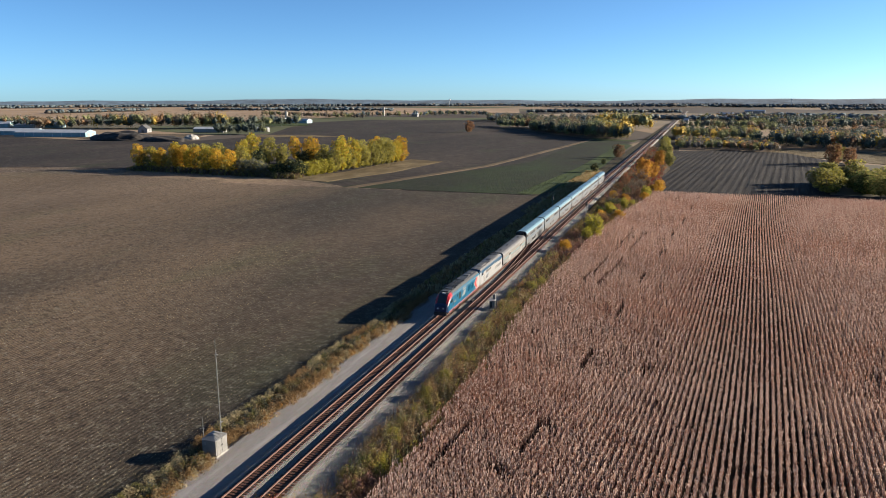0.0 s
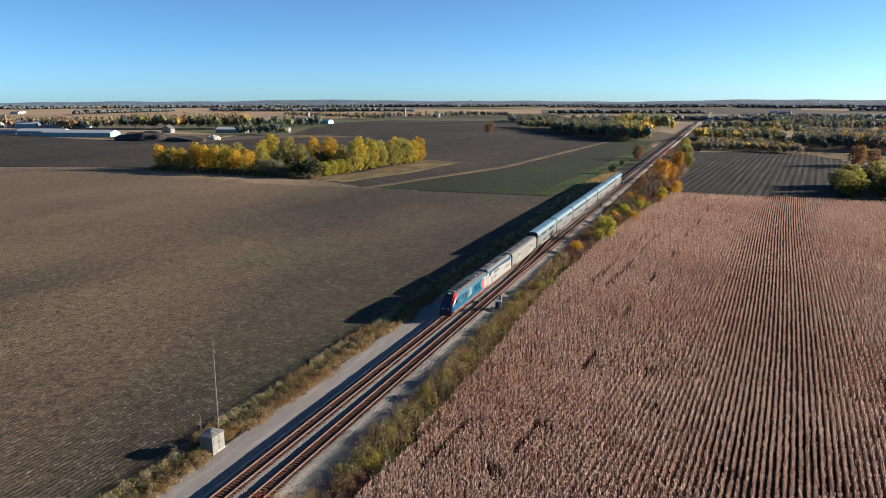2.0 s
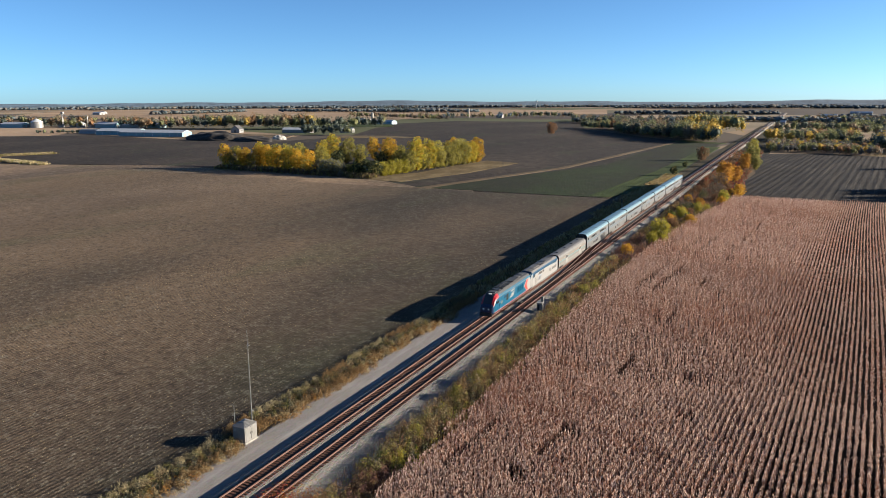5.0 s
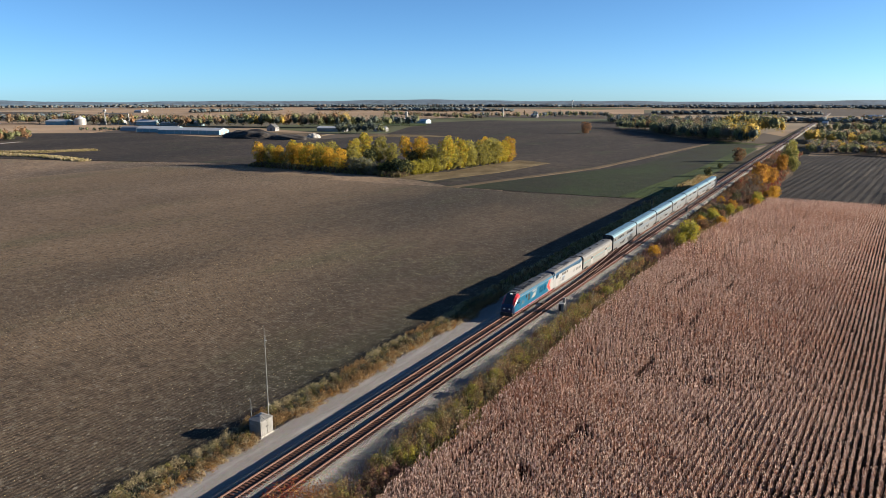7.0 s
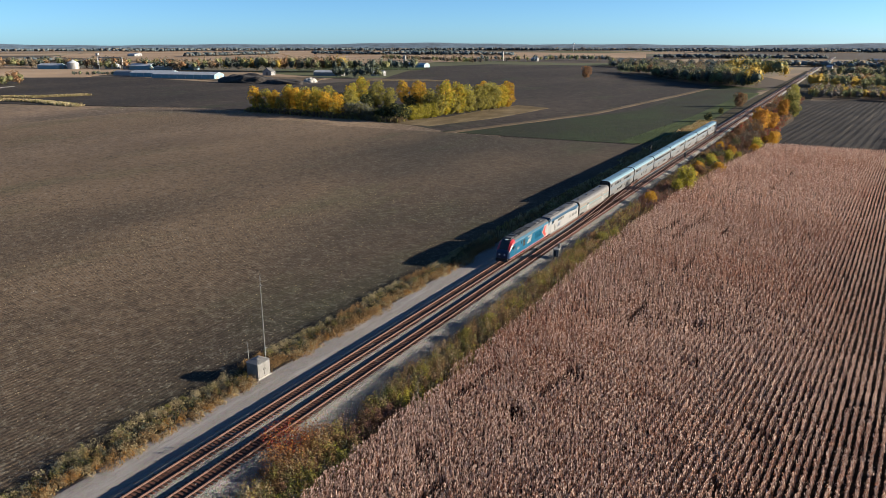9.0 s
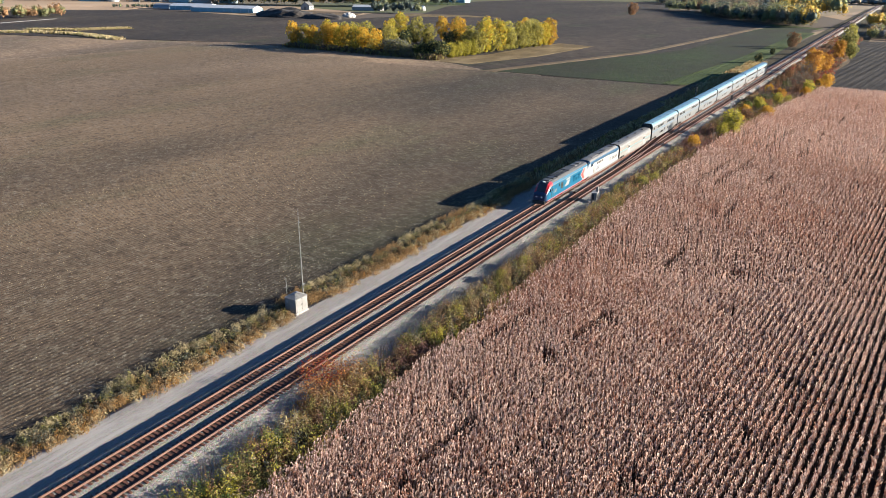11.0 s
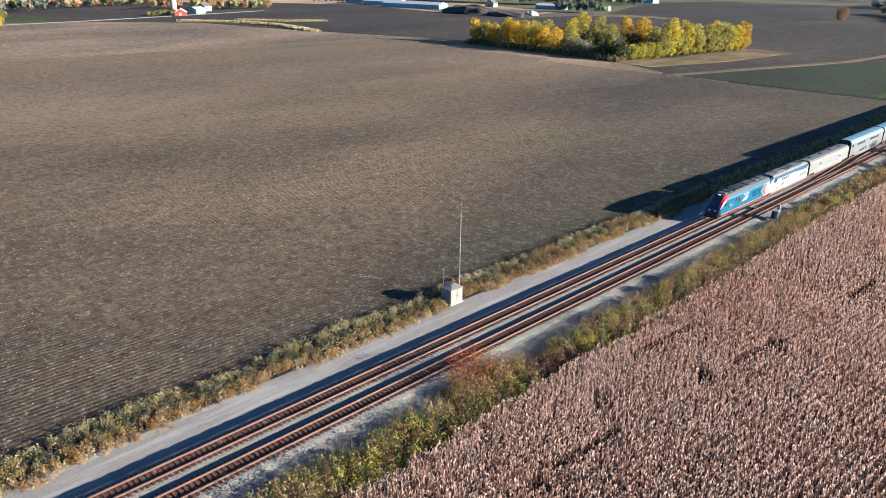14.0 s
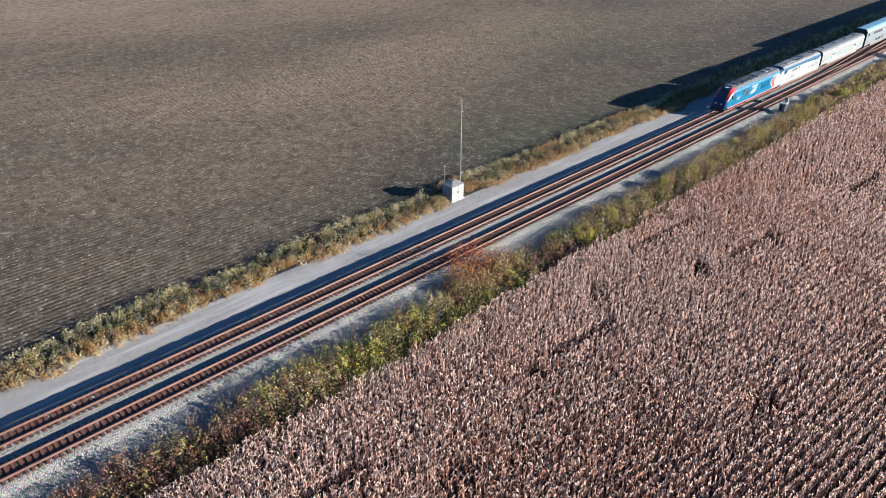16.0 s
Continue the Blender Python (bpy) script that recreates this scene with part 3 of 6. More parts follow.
for off, zt, label in ((0.0, 0.16, "rusty railway track on brown wooden ties carrying a train"), (GAP, 0.27, "rusty empty railway track on brown wooden ties")):
    track = thing("railway_track", label, "railway track", group="parallel tracks")
    for s in (-0.752, 0.752):
        rail_run("rail", off + s, off + s, -80, 260, zt + 0.09, track, 4.0)
        rail_run("rail", off + s, off + s, 260, 2600, zt + 0.09, track, 60.0)
    tie_ys = np.arange(-80, 1000, TIE_STEP)
    near = [y for y in tie_ys if -28 <= y < 131]
    for y in near:
        t = new("tie", TIE)
        t.parent = track
        t.matrix_world = pose(off + float(line_x(y)) + random.gauss(0, 0.03), y + random.gauss(0, 0.02), zt + random.gauss(0, 0.008), 0, 0, random.gauss(0, 0.6))
    far = np.array([y for y in tie_ys if not -28 <= y < 131])
    c = np.stack([off + line_x(far) + rng.normal(size=len(far)) * 0.03, far, np.full(len(far), zt)], 1)
    cube = np.array([(x, y, z) for x in (-1.3, 1.3) for y in (-0.115, 0.115) for z in (-0.1, 0.075)])
    cf = np.array([(0, 1, 3, 2), (4, 6, 7, 5), (0, 4, 5, 1), (2, 3, 7, 6), (1, 5, 7, 3)])
    v = (c[:, None, :] + cube[None]).reshape(-1, 3)
    f = (np.arange(len(far))[:, None, None] * 8 + cf[None]).reshape(-1, 4)
    rest = new("far_ballast_tie", mesh_np("ties", v, f, [M_TIE]))
    rest.parent = track
    rest["kind"] = "stuff"

crossover = thing("crossover_track", "diagonal crossover rails joining the two tracks", "railway track")
for s in (-0.752, 0.752):
    rail_run("rail", GAP + s, s, 132, 226, 0.31, crossover, 3.0)
ys = np.arange(134, 224, TIE_STEP)
tt = (ys - 132) / 94
cxo = line_x(ys) + GAP * (1 - tt * tt * (3 - 2 * tt))
v = (np.stack([cxo, ys + 0.02, np.full(len(ys), 0.215)], 1)[:, None, :] + cube[None] * np.array([1, 1, 0.8])).reshape(-1, 3)
f = (np.arange(len(ys))[:, None, None] * 8 + cf[None]).reshape(-1, 4)
ob = new("crossover_tie", mesh_np("ties", v, f, [M_TIE]))
ob.parent = crossover
ob["kind"] = "stuff"


# ---- standing corn ----
ROW_TURN = radians(5.0)
ROW_GAP = 0.76


def soft_noise(x, y, s, seed):
    return np.sin(x * s * 1.7 + seed) * np.cos(y * s + seed * 2.1) + 0.6 * np.sin(y * s * 2.3 + x * s + seed * 3.3)


def corn_edge(y):
    """Left edge of the corn along the verge."""
    return 14.9 + 0.4 * np.sin(y * 0.09) + np.where(y > 150, (y - 150) * 0.055, 0) + np.where(y > 225, (y - 225) * 0.065, 0)


def corn_rows(x0, x1, y0, y1, gap):
    """Plant places on rows turned slightly from the railway."""
    ca, sa = math.cos(ROW_TURN), math.sin(ROW_TURN)
    u = np.arange(-120, 260, ROW_GAP)
    v = np.arange(-140, 420, gap)
    gu, gv = np.meshgrid(u, v)
    gu = gu + rng.normal(size=gu.shape) * 0.035 + 0.9 * np.sin(gv * 0.016)
    gv = gv + rng.uniform(-0.5, 0.5, gv.shape) * gap
    x, y = gu * ca + gv * sa, -gu * sa + gv * ca
    keep = (x > np.maximum(x0, corn_edge(y))) & (x < x1) & (y >= y0) & (y < y1) & (y < 320.5 - 0.02 * x)
    keep &= rng.uniform(size=x.shape) > 0.05
    x, y = x[keep], y[keep]
    # a few thin lanes and wind-thrown spots
    u = x * ca - y * sa
    v = x * sa + y * ca
    lane = (np.abs(np.abs(u - 12.0) - 1.9) < 0.42) & (np.sin(v * 0.13) + np.sin(v * 0.037 + 1) > 0.15) & (v > 55)
    lane |= (np.abs(u - 22.0) < 0.4) & (np.sin(v * 0.21) > 0.55)
    spot = np.sin(x * 0.31 + 2 * np.sin(y * 0.11)) * np.sin(y * 0.23 + x * 0.05) > 0.93
    keep = ~(lane | (spot & (rng.uniform(size=len(x)) < 0.6)))
    return x[keep], y[keep]


def corn(name, x, y, leaves, wide, mats=(M_CORN, M_CORNTOP, M_CORNRUST)):
    n = len(x)
    ruddy = np.clip(0.42 + 0.42 * soft_noise(x, y, 0.05, 7.0) + 0.2 * soft_noise(x, y, 0.3, 2.0), 0.05, 0.95)
    tall = 2.05 + 0.18 * np.sin(x * 0.13) * np.sin(y * 0.09) + rng.normal(size=n) * 0.16
    lean = rng.normal(size=(n, 2)) * 0.045 + np.array([-0.03, -0.02])
    out = []
    for k in range(leaves):
        az = rng.uniform(0, 2 * np.pi, n)
        d = np.stack([0.7 * np.cos(az), 1.35 * np.sin(az), np.zeros(n)], 1)
        side = np.stack([-np.sin(az), np.cos(az), np.zeros(n)], 1)
        frac = 0.34 + 0.66 * (k + rng.uniform(0, 1, n)) / leaves
        h = tall * frac
        base = np.stack([x + lean[:, 0] * h, y + lean[:, 1] * h, FIELD_Z + h], 1)
        reach = rng.uniform(0.09, 0.20, n)[:, None]
        rise = rng.uniform(0.05, 0.32, n)[:, None] * np.array([0, 0, 1.0])
        drop = rng.uniform(0.08, 0.38, n)[:, None] * np.array([0, 0, -1.0])
        mid = base + d * reach + rise
        tip = mid + d * reach * rng.uniform(0.5, 1.1, (n, 1)) + drop
        w = wide * rng.uniform(0.7, 1.25, (n, 1))
        v = np.stack([base, mid + side * w, tip, mid - side * w], 1).reshape(-1, 3)
        pale = rng.uniform(size=n) < (0.80 if k >= leaves - 3 else 0.38) * (1.15 - 0.6 * ruddy)
        rust = rng.uniform(size=n) < ruddy * 0.75
        out.append((v, np.arange(4 * n).reshape(n, 4), np.where(pale, 1, np.where(rust, 2, 0))))
    # stalk and tassel
    az = rng.uniform(0, 2 * np.pi, n)
    side = np.stack([np.cos(az), np.sin(az), np.zeros(n)], 1) * wide * 0.35
    foot = np.stack([x, y, np.full(n, FIELD_Z)], 1)
    top = np.stack([x + lean[:, 0] * tall, y + lean[:, 1] * tall, FIELD_Z + tall * 1.04], 1)
    out.append((np.stack([foot - side, foot + side, top + side, top - side], 1).reshape(-1, 3), np.arange(4 * n).reshape(n, 4), 0))
    return stuff(name, out, list(mats), "dry standing corn with pale drooping leaves", "corn")


def split_by(x, y, test):
    k = test(x, y)
    return x[k], y[k]


def in_near(x, y):
    return (np.hypot(x - 54, y + 14) < 105) & (y > -22 + 0.0 * x) & (x < 66 + 0.27 * y)


gx, gy = corn_rows(12, 120, -40, 130, 0.19)
corn("corn_near", *split_by(gx, gy, in_near), 9, 0.046)
gx, gy = corn_rows(12, 160, -90, 180, 0.38)
corn("corn_middle", *split_by(gx, gy, lambda x, y: ~in_near(x, y) & (y > 35) & (x < 70 + 0.3 * y)), 5, 0.08)
gx, gy = corn_rows(12, 160, 180, 330, 0.68)
corn("corn_far", *split_by(gx, gy, lambda x, y: x < 70 + 0.3 * y), 4, 0.11)
gx, gy = corn_rows(12, 200, -90, 330, 3.4)
corn("corn_outer", *split_by(gx, gy, lambda x, y: ~in_near(x, y) & ((x >= 70 + 0.3 * y) | (y <= 35))), 4, 0.22)


# ---- weeds on the verges ----
def weeds(name, x, y, hgt, kinds, label, leafy=3, blade=3, size=0.10, z=FIELD_Z):
    """Clumps at x, y with the height hgt; kinds is a list of (palette key, test array of shares)."""
    keys = sorted(set(kinds))
    chunks = []
    kinds = np.array(kinds)
    for mi, key in enumerate(keys):
        sel = kinds == key
        bx, by, bh = x[sel], y[sel], hgt[sel]
        n = len(bx)
        if not n:
            continue
        for _ in range(blade):
            b = np.stack([bx + rng.normal(size=n) * 0.16, by + rng.normal(size=n) * 0.16, np.full(n, z)], 1)
            v, f = blades(b, bh * rng.uniform(0.65, 1.15, n), size * 0.32, 0.22)
            chunks.append((v, f, mi))
        for _ in range(leafy):
            r = rng.normal(size=(n, 3)) * np.array([0.22, 0.22, 0.0])
            c = np.stack([bx, by, z + bh * rng.uniform(0.15, 1.0, n)], 1) + r
            v, f = leaf_quads(c, size * rng.uniform(0.6, 1.3, n), 0.2, 1.3)
            chunks.append((v, f, mi))
    return stuff(name, chunks, [LEAF[k] for k in keys], label, "weeds")


def choose(f, table):
    """Palette keys from a smooth field f with some mixing; table: (threshold, key) rising."""
    f = f + rng.normal(size=len(f)) * 0.28
    out = []
    for v in f:
        for lim, key in table:
            if v < lim:
                break
        out.append(key)
    return out


def clumps(name, cx, cy, rad, high, keys, label, leafy=5, blade=9, leaf=0.07, blade_w=0.03, z=FIELD_Z):
    """Many small shrubs or tussocks, each of one colour: blades and leaves that thin out and drop towards the rim."""
    keys = np.array(keys)
    names = sorted(set(keys.tolist()))
    chunks = []
    for mi, key in enumerate(names):
        s = keys == key
        x, y, r, h = cx[s], cy[s], rad[s], high[s]
        n = len(x)
        for k in range(blade):
            a, q = rng.uniform(0, 2 * np.pi, n), np.sqrt(rng.uniform(0, 1, n))
            base = np.stack([x + np.cos(a) * q * r, y + np.sin(a) * q * r, np.full(n, z)], 1)
            v, f = blades(base, h * (1.1 - 0.65 * q * q) * rng.uniform(0.7, 1.15, n), blade_w * rng.uniform(0.7, 1.3, n), 0.2)
            chunks.append((v, f, mi))
        for k in range(leafy):
            a, q = rng.uniform(0, 2 * np.pi, n), np.sqrt(rng.uniform(0, 1, n))
            top = h * (1.05 - 0.75 * q * q) * rng.uniform(0.45, 1.05, n)
            c = np.stack([x + np.cos(a) * q * r, y + np.sin(a) * q * r, z + top], 1)
            out = np.stack([np.cos(a) * q, np.sin(a) * q, 0.75 - 0.4 * q], 1)
            v, f = leaf_quads(c, leaf * rng.uniform(0.6, 1.4, n), 0.2, 1.4, out)
            chunks.append((v, f, mi))
    return stuff(name, chunks, [LEAF[k] for k in names], label, "weeds")


def pick(n, table):
    """Keys drawn by weight."""
    ks = list(table)
    w = np.array([table[k] for k in ks], dtype=float)
    return [ks[i] for i in rng.choice(len(ks), n, p=w / w.sum())]


# left verge: tussocks of pale grass with grey and olive weeds between
n = 3200
y = rng.uniform(-22, 130, n)
inner = -7.0 - 0.5 * soft_noise(y * 0, y, 0.18, 1.3) - 0.4 * np.sin(y * 0.61)
outer = -12.3 - 0.5 * np.sin(y * 0.23)
u = rng.uniform(0, 1, n)
x = inner + (outer - inner) * u
keep = (np.hypot(x + 8.4, y - 51.5) > 2.0) & (rng.uniform(size=n) < 0.92)
x, y, u = x[keep], y[keep], u[keep]
mixd = np.where(u < 0.4, 0, np.where(u < 0.72, 1, 2))
sets = [pick(len(x), {"straw": 4, "amber": 7, "orange": 1.5, "brown": 1.5}), pick(len(x), {"grey": 5, "olive": 4, "brown": 3, "dark": 2, "amber": 2, "straw": 1}), pick(len(x), {"straw": 7, "grey": 2, "olive": 2})]
patch = soft_noise(x, y, 0.12, 2.2)
keys = [("amber" if (p > (0.3 if y[i] > 50 else 0.9) and m != 1) else sets[m][i]) for i, (m, p) in enumerate(zip(mixd, patch))]
clumps("verge_weeds", x, y, rng.uniform(0.3, 0.8, len(x)), rng.uniform(0.55, 1.35, len(x)) * (1 + 0.25 * patch), keys, "pale dry grass tussocks and grey weeds on the railway verge", 46, 5, 0.062, 0.016)
n = 3000
y = rng.uniform(130, 420, n)
x = -6.2 - 7.0 * rng.uniform(0, 1, n) + line_x(y) - np.where(y > 250, 4 * rng.uniform(0, 1, n), 0)
clumps("verge_weeds", x, y, rng.uniform(0.5, 1.0, n), rng.uniform(0.6, 1.2, n), pick(n, {"straw": 4, "amber": 4, "olive": 2, "brown": 2}), "golden dry grass tussocks on the railway verge", 4, 8, 0.12, 0.08)
# orange-brown weeds round the saplings
n = 260
clumps("verge_weeds", 9.6 + rng.normal(size=n) * 1.1, 36.5 + rng.normal(size=n) * 3.2, rng.uniform(0.25, 0.6, n), rng.uniform(0.5, 1.2, n), pick(n, {"orange": 4, "amber": 4, "rust": 4, "red": 1}), "orange and rust weeds at the ballast edge", 14, 8, 0.065, 0.028)
# tall bare stems along both inner edges
n = 2000
y = rng.uniform(-40, 130, n)
x = np.where(rng.uniform(size=n) < 0.72, 8.2 + 1.2 * rng.uniform(0, 1, n), -7.2 - 1.5 * rng.uniform(0, 1, n))
v, f = blades(np.stack([x, y, np.full(n, FIELD_Z)], 1), rng.uniform(0.7, 1.9, n), 0.026, 0.18)
stuff("verge_stems", [(v, f, 0)], [LEAF["brown"]], "thin dry brown stems at the ballast edge", "weeds")
# right verge: small shrubs and tall weeds in many colours
n = 3000
y = rng.uniform(-18, 132, n)
inner = 9.0 + 0.35 * soft_noise(y * 0, y, 0.17, 4.0) + 0.3 * np.sin(y * 0.7)
x = inner + (15.2 - inner) * rng.uniform(0, 1, n)
keep = np.hypot(x - 8.2, y - 120.5) > 2.0
x, y = x[keep], y[keep]
mid = np.clip(1 - np.abs(x - 11.8) / 3.6, 0, 1)
patch = soft_noise(x, y, 0.11, 5.0)
high = (1.35 + 0.35 * mid) * rng.uniform(0.6, 1.5, len(x)) * (1 + 0.2 * patch)
warm = pick(len(x), {"amber": 4, "brown": 4, "rust": 3, "olive": 3, "straw": 2, "bare": 2})
cool = pick(len(x), {"olive": 9, "yellow": 4, "grey": 1.5, "green": 4, "brown": 3, "straw": 1.5, "amber": 3, "rust": 2, "pink": 1})
russet = pick(len(x), {"rust": 5, "pink": 4, "brown": 5, "olive": 2, "bare": 2})
keys = []
for i, (yy, p) in enumerate(zip(y, patch)):
    if 29 < yy < 45 and x[i] < 11.8 + p:
        keys.append(warm[i])
    elif yy < 9:
        keys.append(russet[i] if p < 0.9 else cool[i])
    elif (55 < yy < 130 and i % 3) or p > 0.95:
        keys.append(warm[i])
    elif p < -1.1:
        keys.append(russet[i])
    else:
        keys.append(cool[i])
clumps("verge_weeds", x, y, rng.uniform(0.3, 1.1, len(x)), np.clip(high * 1.15, 0.5, 2.5), keys, "mixed olive, amber and rust shrubs and weeds on the verge", 66, 2, 0.066, 0.016)
n = 3600
y = rng.uniform(130, 320, n)
x = 8.9 + (np.clip(corn_edge(y), 0, 40) - 8.4) * rng.uniform(0, 1, n) + line_x(y) * 0.5
p = soft_noise(x, y, 0.05, 3.0)
a, b = pick(n, {"pink": 5, "rust": 3, "brown": 3, "bare": 3}), pick(n, {"olive": 4, "brown": 4, "bare": 3, "amber": 2, "rust": 2})
clumps("verge_weeds", x, y, rng.uniform(0.5, 1.2, n), rng.uniform(0.7, 2.4, n), [a[i] if p[i] > 0.2 else b[i] for i in range(n)], "tall brown, rust and pink scrub beside the railway", 12, 6, 0.16, 0.06)
n = 1500
y = rng.uniform(320, 640, n)
x = 10 + 20 * rng.uniform(0, 1, n)
clumps("verge_weeds", x, y, rng.uniform(0.8, 1.8, n), rng.uniform(0.8, 2.6, n), pick(n, {"red": 2, "brown": 4, "bare": 3, "rust": 3}), "brown and red scrub beside the railway", 10, 4, 0.32, 0.12)


# ---- trees ----
def tree_parts(h, spread, key, key2, leaf, count, seed, low=0.12, bare=0.0):
    """Meshes of one tree: a tapered, forked trunk and a lobed crown of many leaves."""
    rs = np.random.default_rng(seed)
    bm = bmesh.new()
    trunk_top = h * 0.62
    r = max(0.06, h * 0.018)
    rod(bm, (0, 0, -0.3), (0, 0, trunk_top * 0.5), r, r * 0.75, 7)
    rod(bm, (0, 0, trunk_top * 0.5), (rs.normal() * 0.3, rs.normal() * 0.3, h * 0.85), r * 0.75, r * 0.15, 6)
    lobes = []
    nl = 13
    for i in range(nl):
        a = i * 2.4 + rs.uniform(0, 0.8)
        zf = low + (0.93 - low) * (i + 0.5) / nl
        prof = math.sin(math.pi * min(1, (zf - low * 0.6) / (1.06 - low * 0.6))) ** 0.7
        rad = spread * prof * rs.uniform(0.35, 0.75)
        p = (math.cos(a) * rad, math.sin(a) * rad, h * zf)
        lobes.append((p, spread * rs.uniform(0.34, 0.60) * (0.55 + 0.45 * prof)))
        rod(bm, (0, 0, max(0.2, p[2] - rad * 0.9)), p, r * 0.35, r * 0.08, 5)
    trunk = finish(bm, "trunk", M_BARK)
    cs, outs = [], []
    per = count // nl
    for p, s in lobes:
        d = rs.normal(size=(per, 3))
        d /= np.linalg.norm(d, axis=1)[:, None]
        outs.append(d)
        cs.append(np.array(p) + d * (s * rs.uniform(0.35, 1.05, per) ** 0.6)[:, None] * np.array([1, 1, 1.15]))
    c, outs = np.concatenate(cs), np.concatenate(outs)
    up = c[:, 2] > h * low * 0.5
    c, outs = c[up], outs[up]
    v, f = leaf_quads(c, leaf * rs.uniform(0.6, 1.35, len(c)), 0.0, 1.2, outs * 0.3)
    share = (rs.uniform(size=len(c)) < 0.22).astype(int)
    crown = mesh_np("crown", v, f, [LEAF[key], LEAF[key2]], share)
    return trunk, crown


TREES = {}


def tree_kind(name, *args, **kw):
    TREES[name] = tree_parts(*args, **kw)


tree_kind("poplar_gold", 15, 4.6, "gold", "yellow", 0.34, 1800, 1, low=0.08)
tree_kind("poplar_yellow", 16, 4.2, "yellow", "gold", 0.34, 1800, 2, low=0.06)
tree_kind("poplar_olive", 14, 4.6, "olive", "yellow", 0.34, 1800, 3, low=0.06)
tree_kind("willow_grey", 8, 4.6, "grey", "olive", 0.36, 1200, 4, low=0.05)
tree_kind("thicket_green", 7, 4.4, "green", "olive", 0.36, 1300, 5, low=0.03)
tree_kind("thicket_dark", 9, 4.6, "dark", "olive", 0.42, 1200, 6, low=0.03)
tree_kind("maple_orange", 9, 3.8, "orange", "gold", 0.30, 1600, 7, low=0.15)
tree_kind("bush_yellow", 5, 2.7, "yellow", "olive", 0.20, 1700, 8, low=0.04)
tree_kind("bush_gold", 4.5, 2.6, "gold", "orange", 0.22, 1400, 9, low=0.05)
tree_kind("bush_green", 2.2, 1.5, "olive", "yellow", 0.085, 2000, 10, low=0.03)
tree_kind("bare_tree", 9, 4.0, "bare", "brown", 0.16, 1300, 11, low=0.1)
tree_kind("green_tree", 11, 4.8, "olive", "green", 0.34, 1900, 12, low=0.06)
tree_kind("red_sapling", 2.1, 2.3, "red", "orange", 0.06, 1500, 13, low=0.06)
tree_kind("rust_sapling", 1.7, 2.2, "rust", "orange", 0.06, 1700, 15, low=0.05)
tree_kind("rust_tree", 11, 5.0, "rust", "brown", 0.42, 1300, 14, low=0.06)


def plant(name, kind, x, y, s, label, category="tree", group="", z=FIELD_Z, flat=1.0):
    t = thing(name, label, category, (x, y, z - 0.02), random.uniform(0, 360), group)
    t.scale = (s * flat, s * flat, s)
    trunk, crown = TREES[kind]
    a = new("trunk", trunk)
    a.parent = t
    b = new("crown", crown)
    b.parent = t
    return t


# the copse: front edge from (-282, 347) to (-157, 335), right flank to (-146, 456)
random.seed(21)
copse = []
for i in range(22):
    f = i / 21
    copse.append((-280 + 118 * f, 350 - 14 * f + random.uniform(-2, 4), "front", f))
for i in range(17):
    f = i / 16
    copse.append((-160 + 14 * f, 346 + 106 * f, "flank", f))
for i in range(44):
    f, g = random.random(), random.random()
    copse.append((-272 + 112 * f + 12 * g, 360 + 85 * g, "inside", f))
for x, y, where, f in copse:
    if where == "front":
        kind = ["poplar_gold", "poplar_olive", "poplar_yellow", "poplar_gold"][int(f * 31) % 4] if f < 0.62 else ("willow_grey" if f < 0.82 else "thicket_green")
        s = random.uniform(0.62, 0.95) if f < 0.62 else random.uniform(0.85, 1.1)
        if f > 0.9:
            kind = "thicket_dark"
    elif where == "flank":
        kind, s = random.choice(["poplar_gold", "poplar_yellow", "poplar_olive"]), random.uniform(0.8, 1.15)
        if f < 0.25:
            kind, s = "bush_yellow", random.uniform(1.2, 1.6)
    else:
        if f > 0.45 and y < 395:
            continue
        kind, s = random.choice(["poplar_yellow", "poplar_olive", "poplar_gold", "thicket_dark"]), random.uniform(0.85, 1.1)
    label = {"poplar_gold": "poplar with golden autumn leaves in a copse", "poplar_yellow": "poplar with yellow-green autumn leaves in a copse", "poplar_olive": "poplar with olive green leaves in a copse", "willow_grey": "grey-green willow at the edge of a copse", "thicket_green": "low green thicket at the edge of a copse", "thicket_dark": "dark green thicket in a copse", "bush_yellow": "yellow-green bush beside a copse"}[kind]
    s *= 1.12 if kind.startswith("poplar") else 1.0
    plant("tree", kind, x, y, s, label, "tree", "trees of the copse", flat=1.18)
n = 2500
f = rng.uniform(0, 1, n)
weeds("copse_undergrowth", -282 + 124 * f, 346 - 13 * f + rng.normal(size=n) * 3, rng.uniform(1, 3, n), choose(rng.normal(size=n), [(-0.3, "olive"), (0.6, "bare"), (9, "brown")]), "tall brown undergrowth along a copse", 3, 2, 0.5)

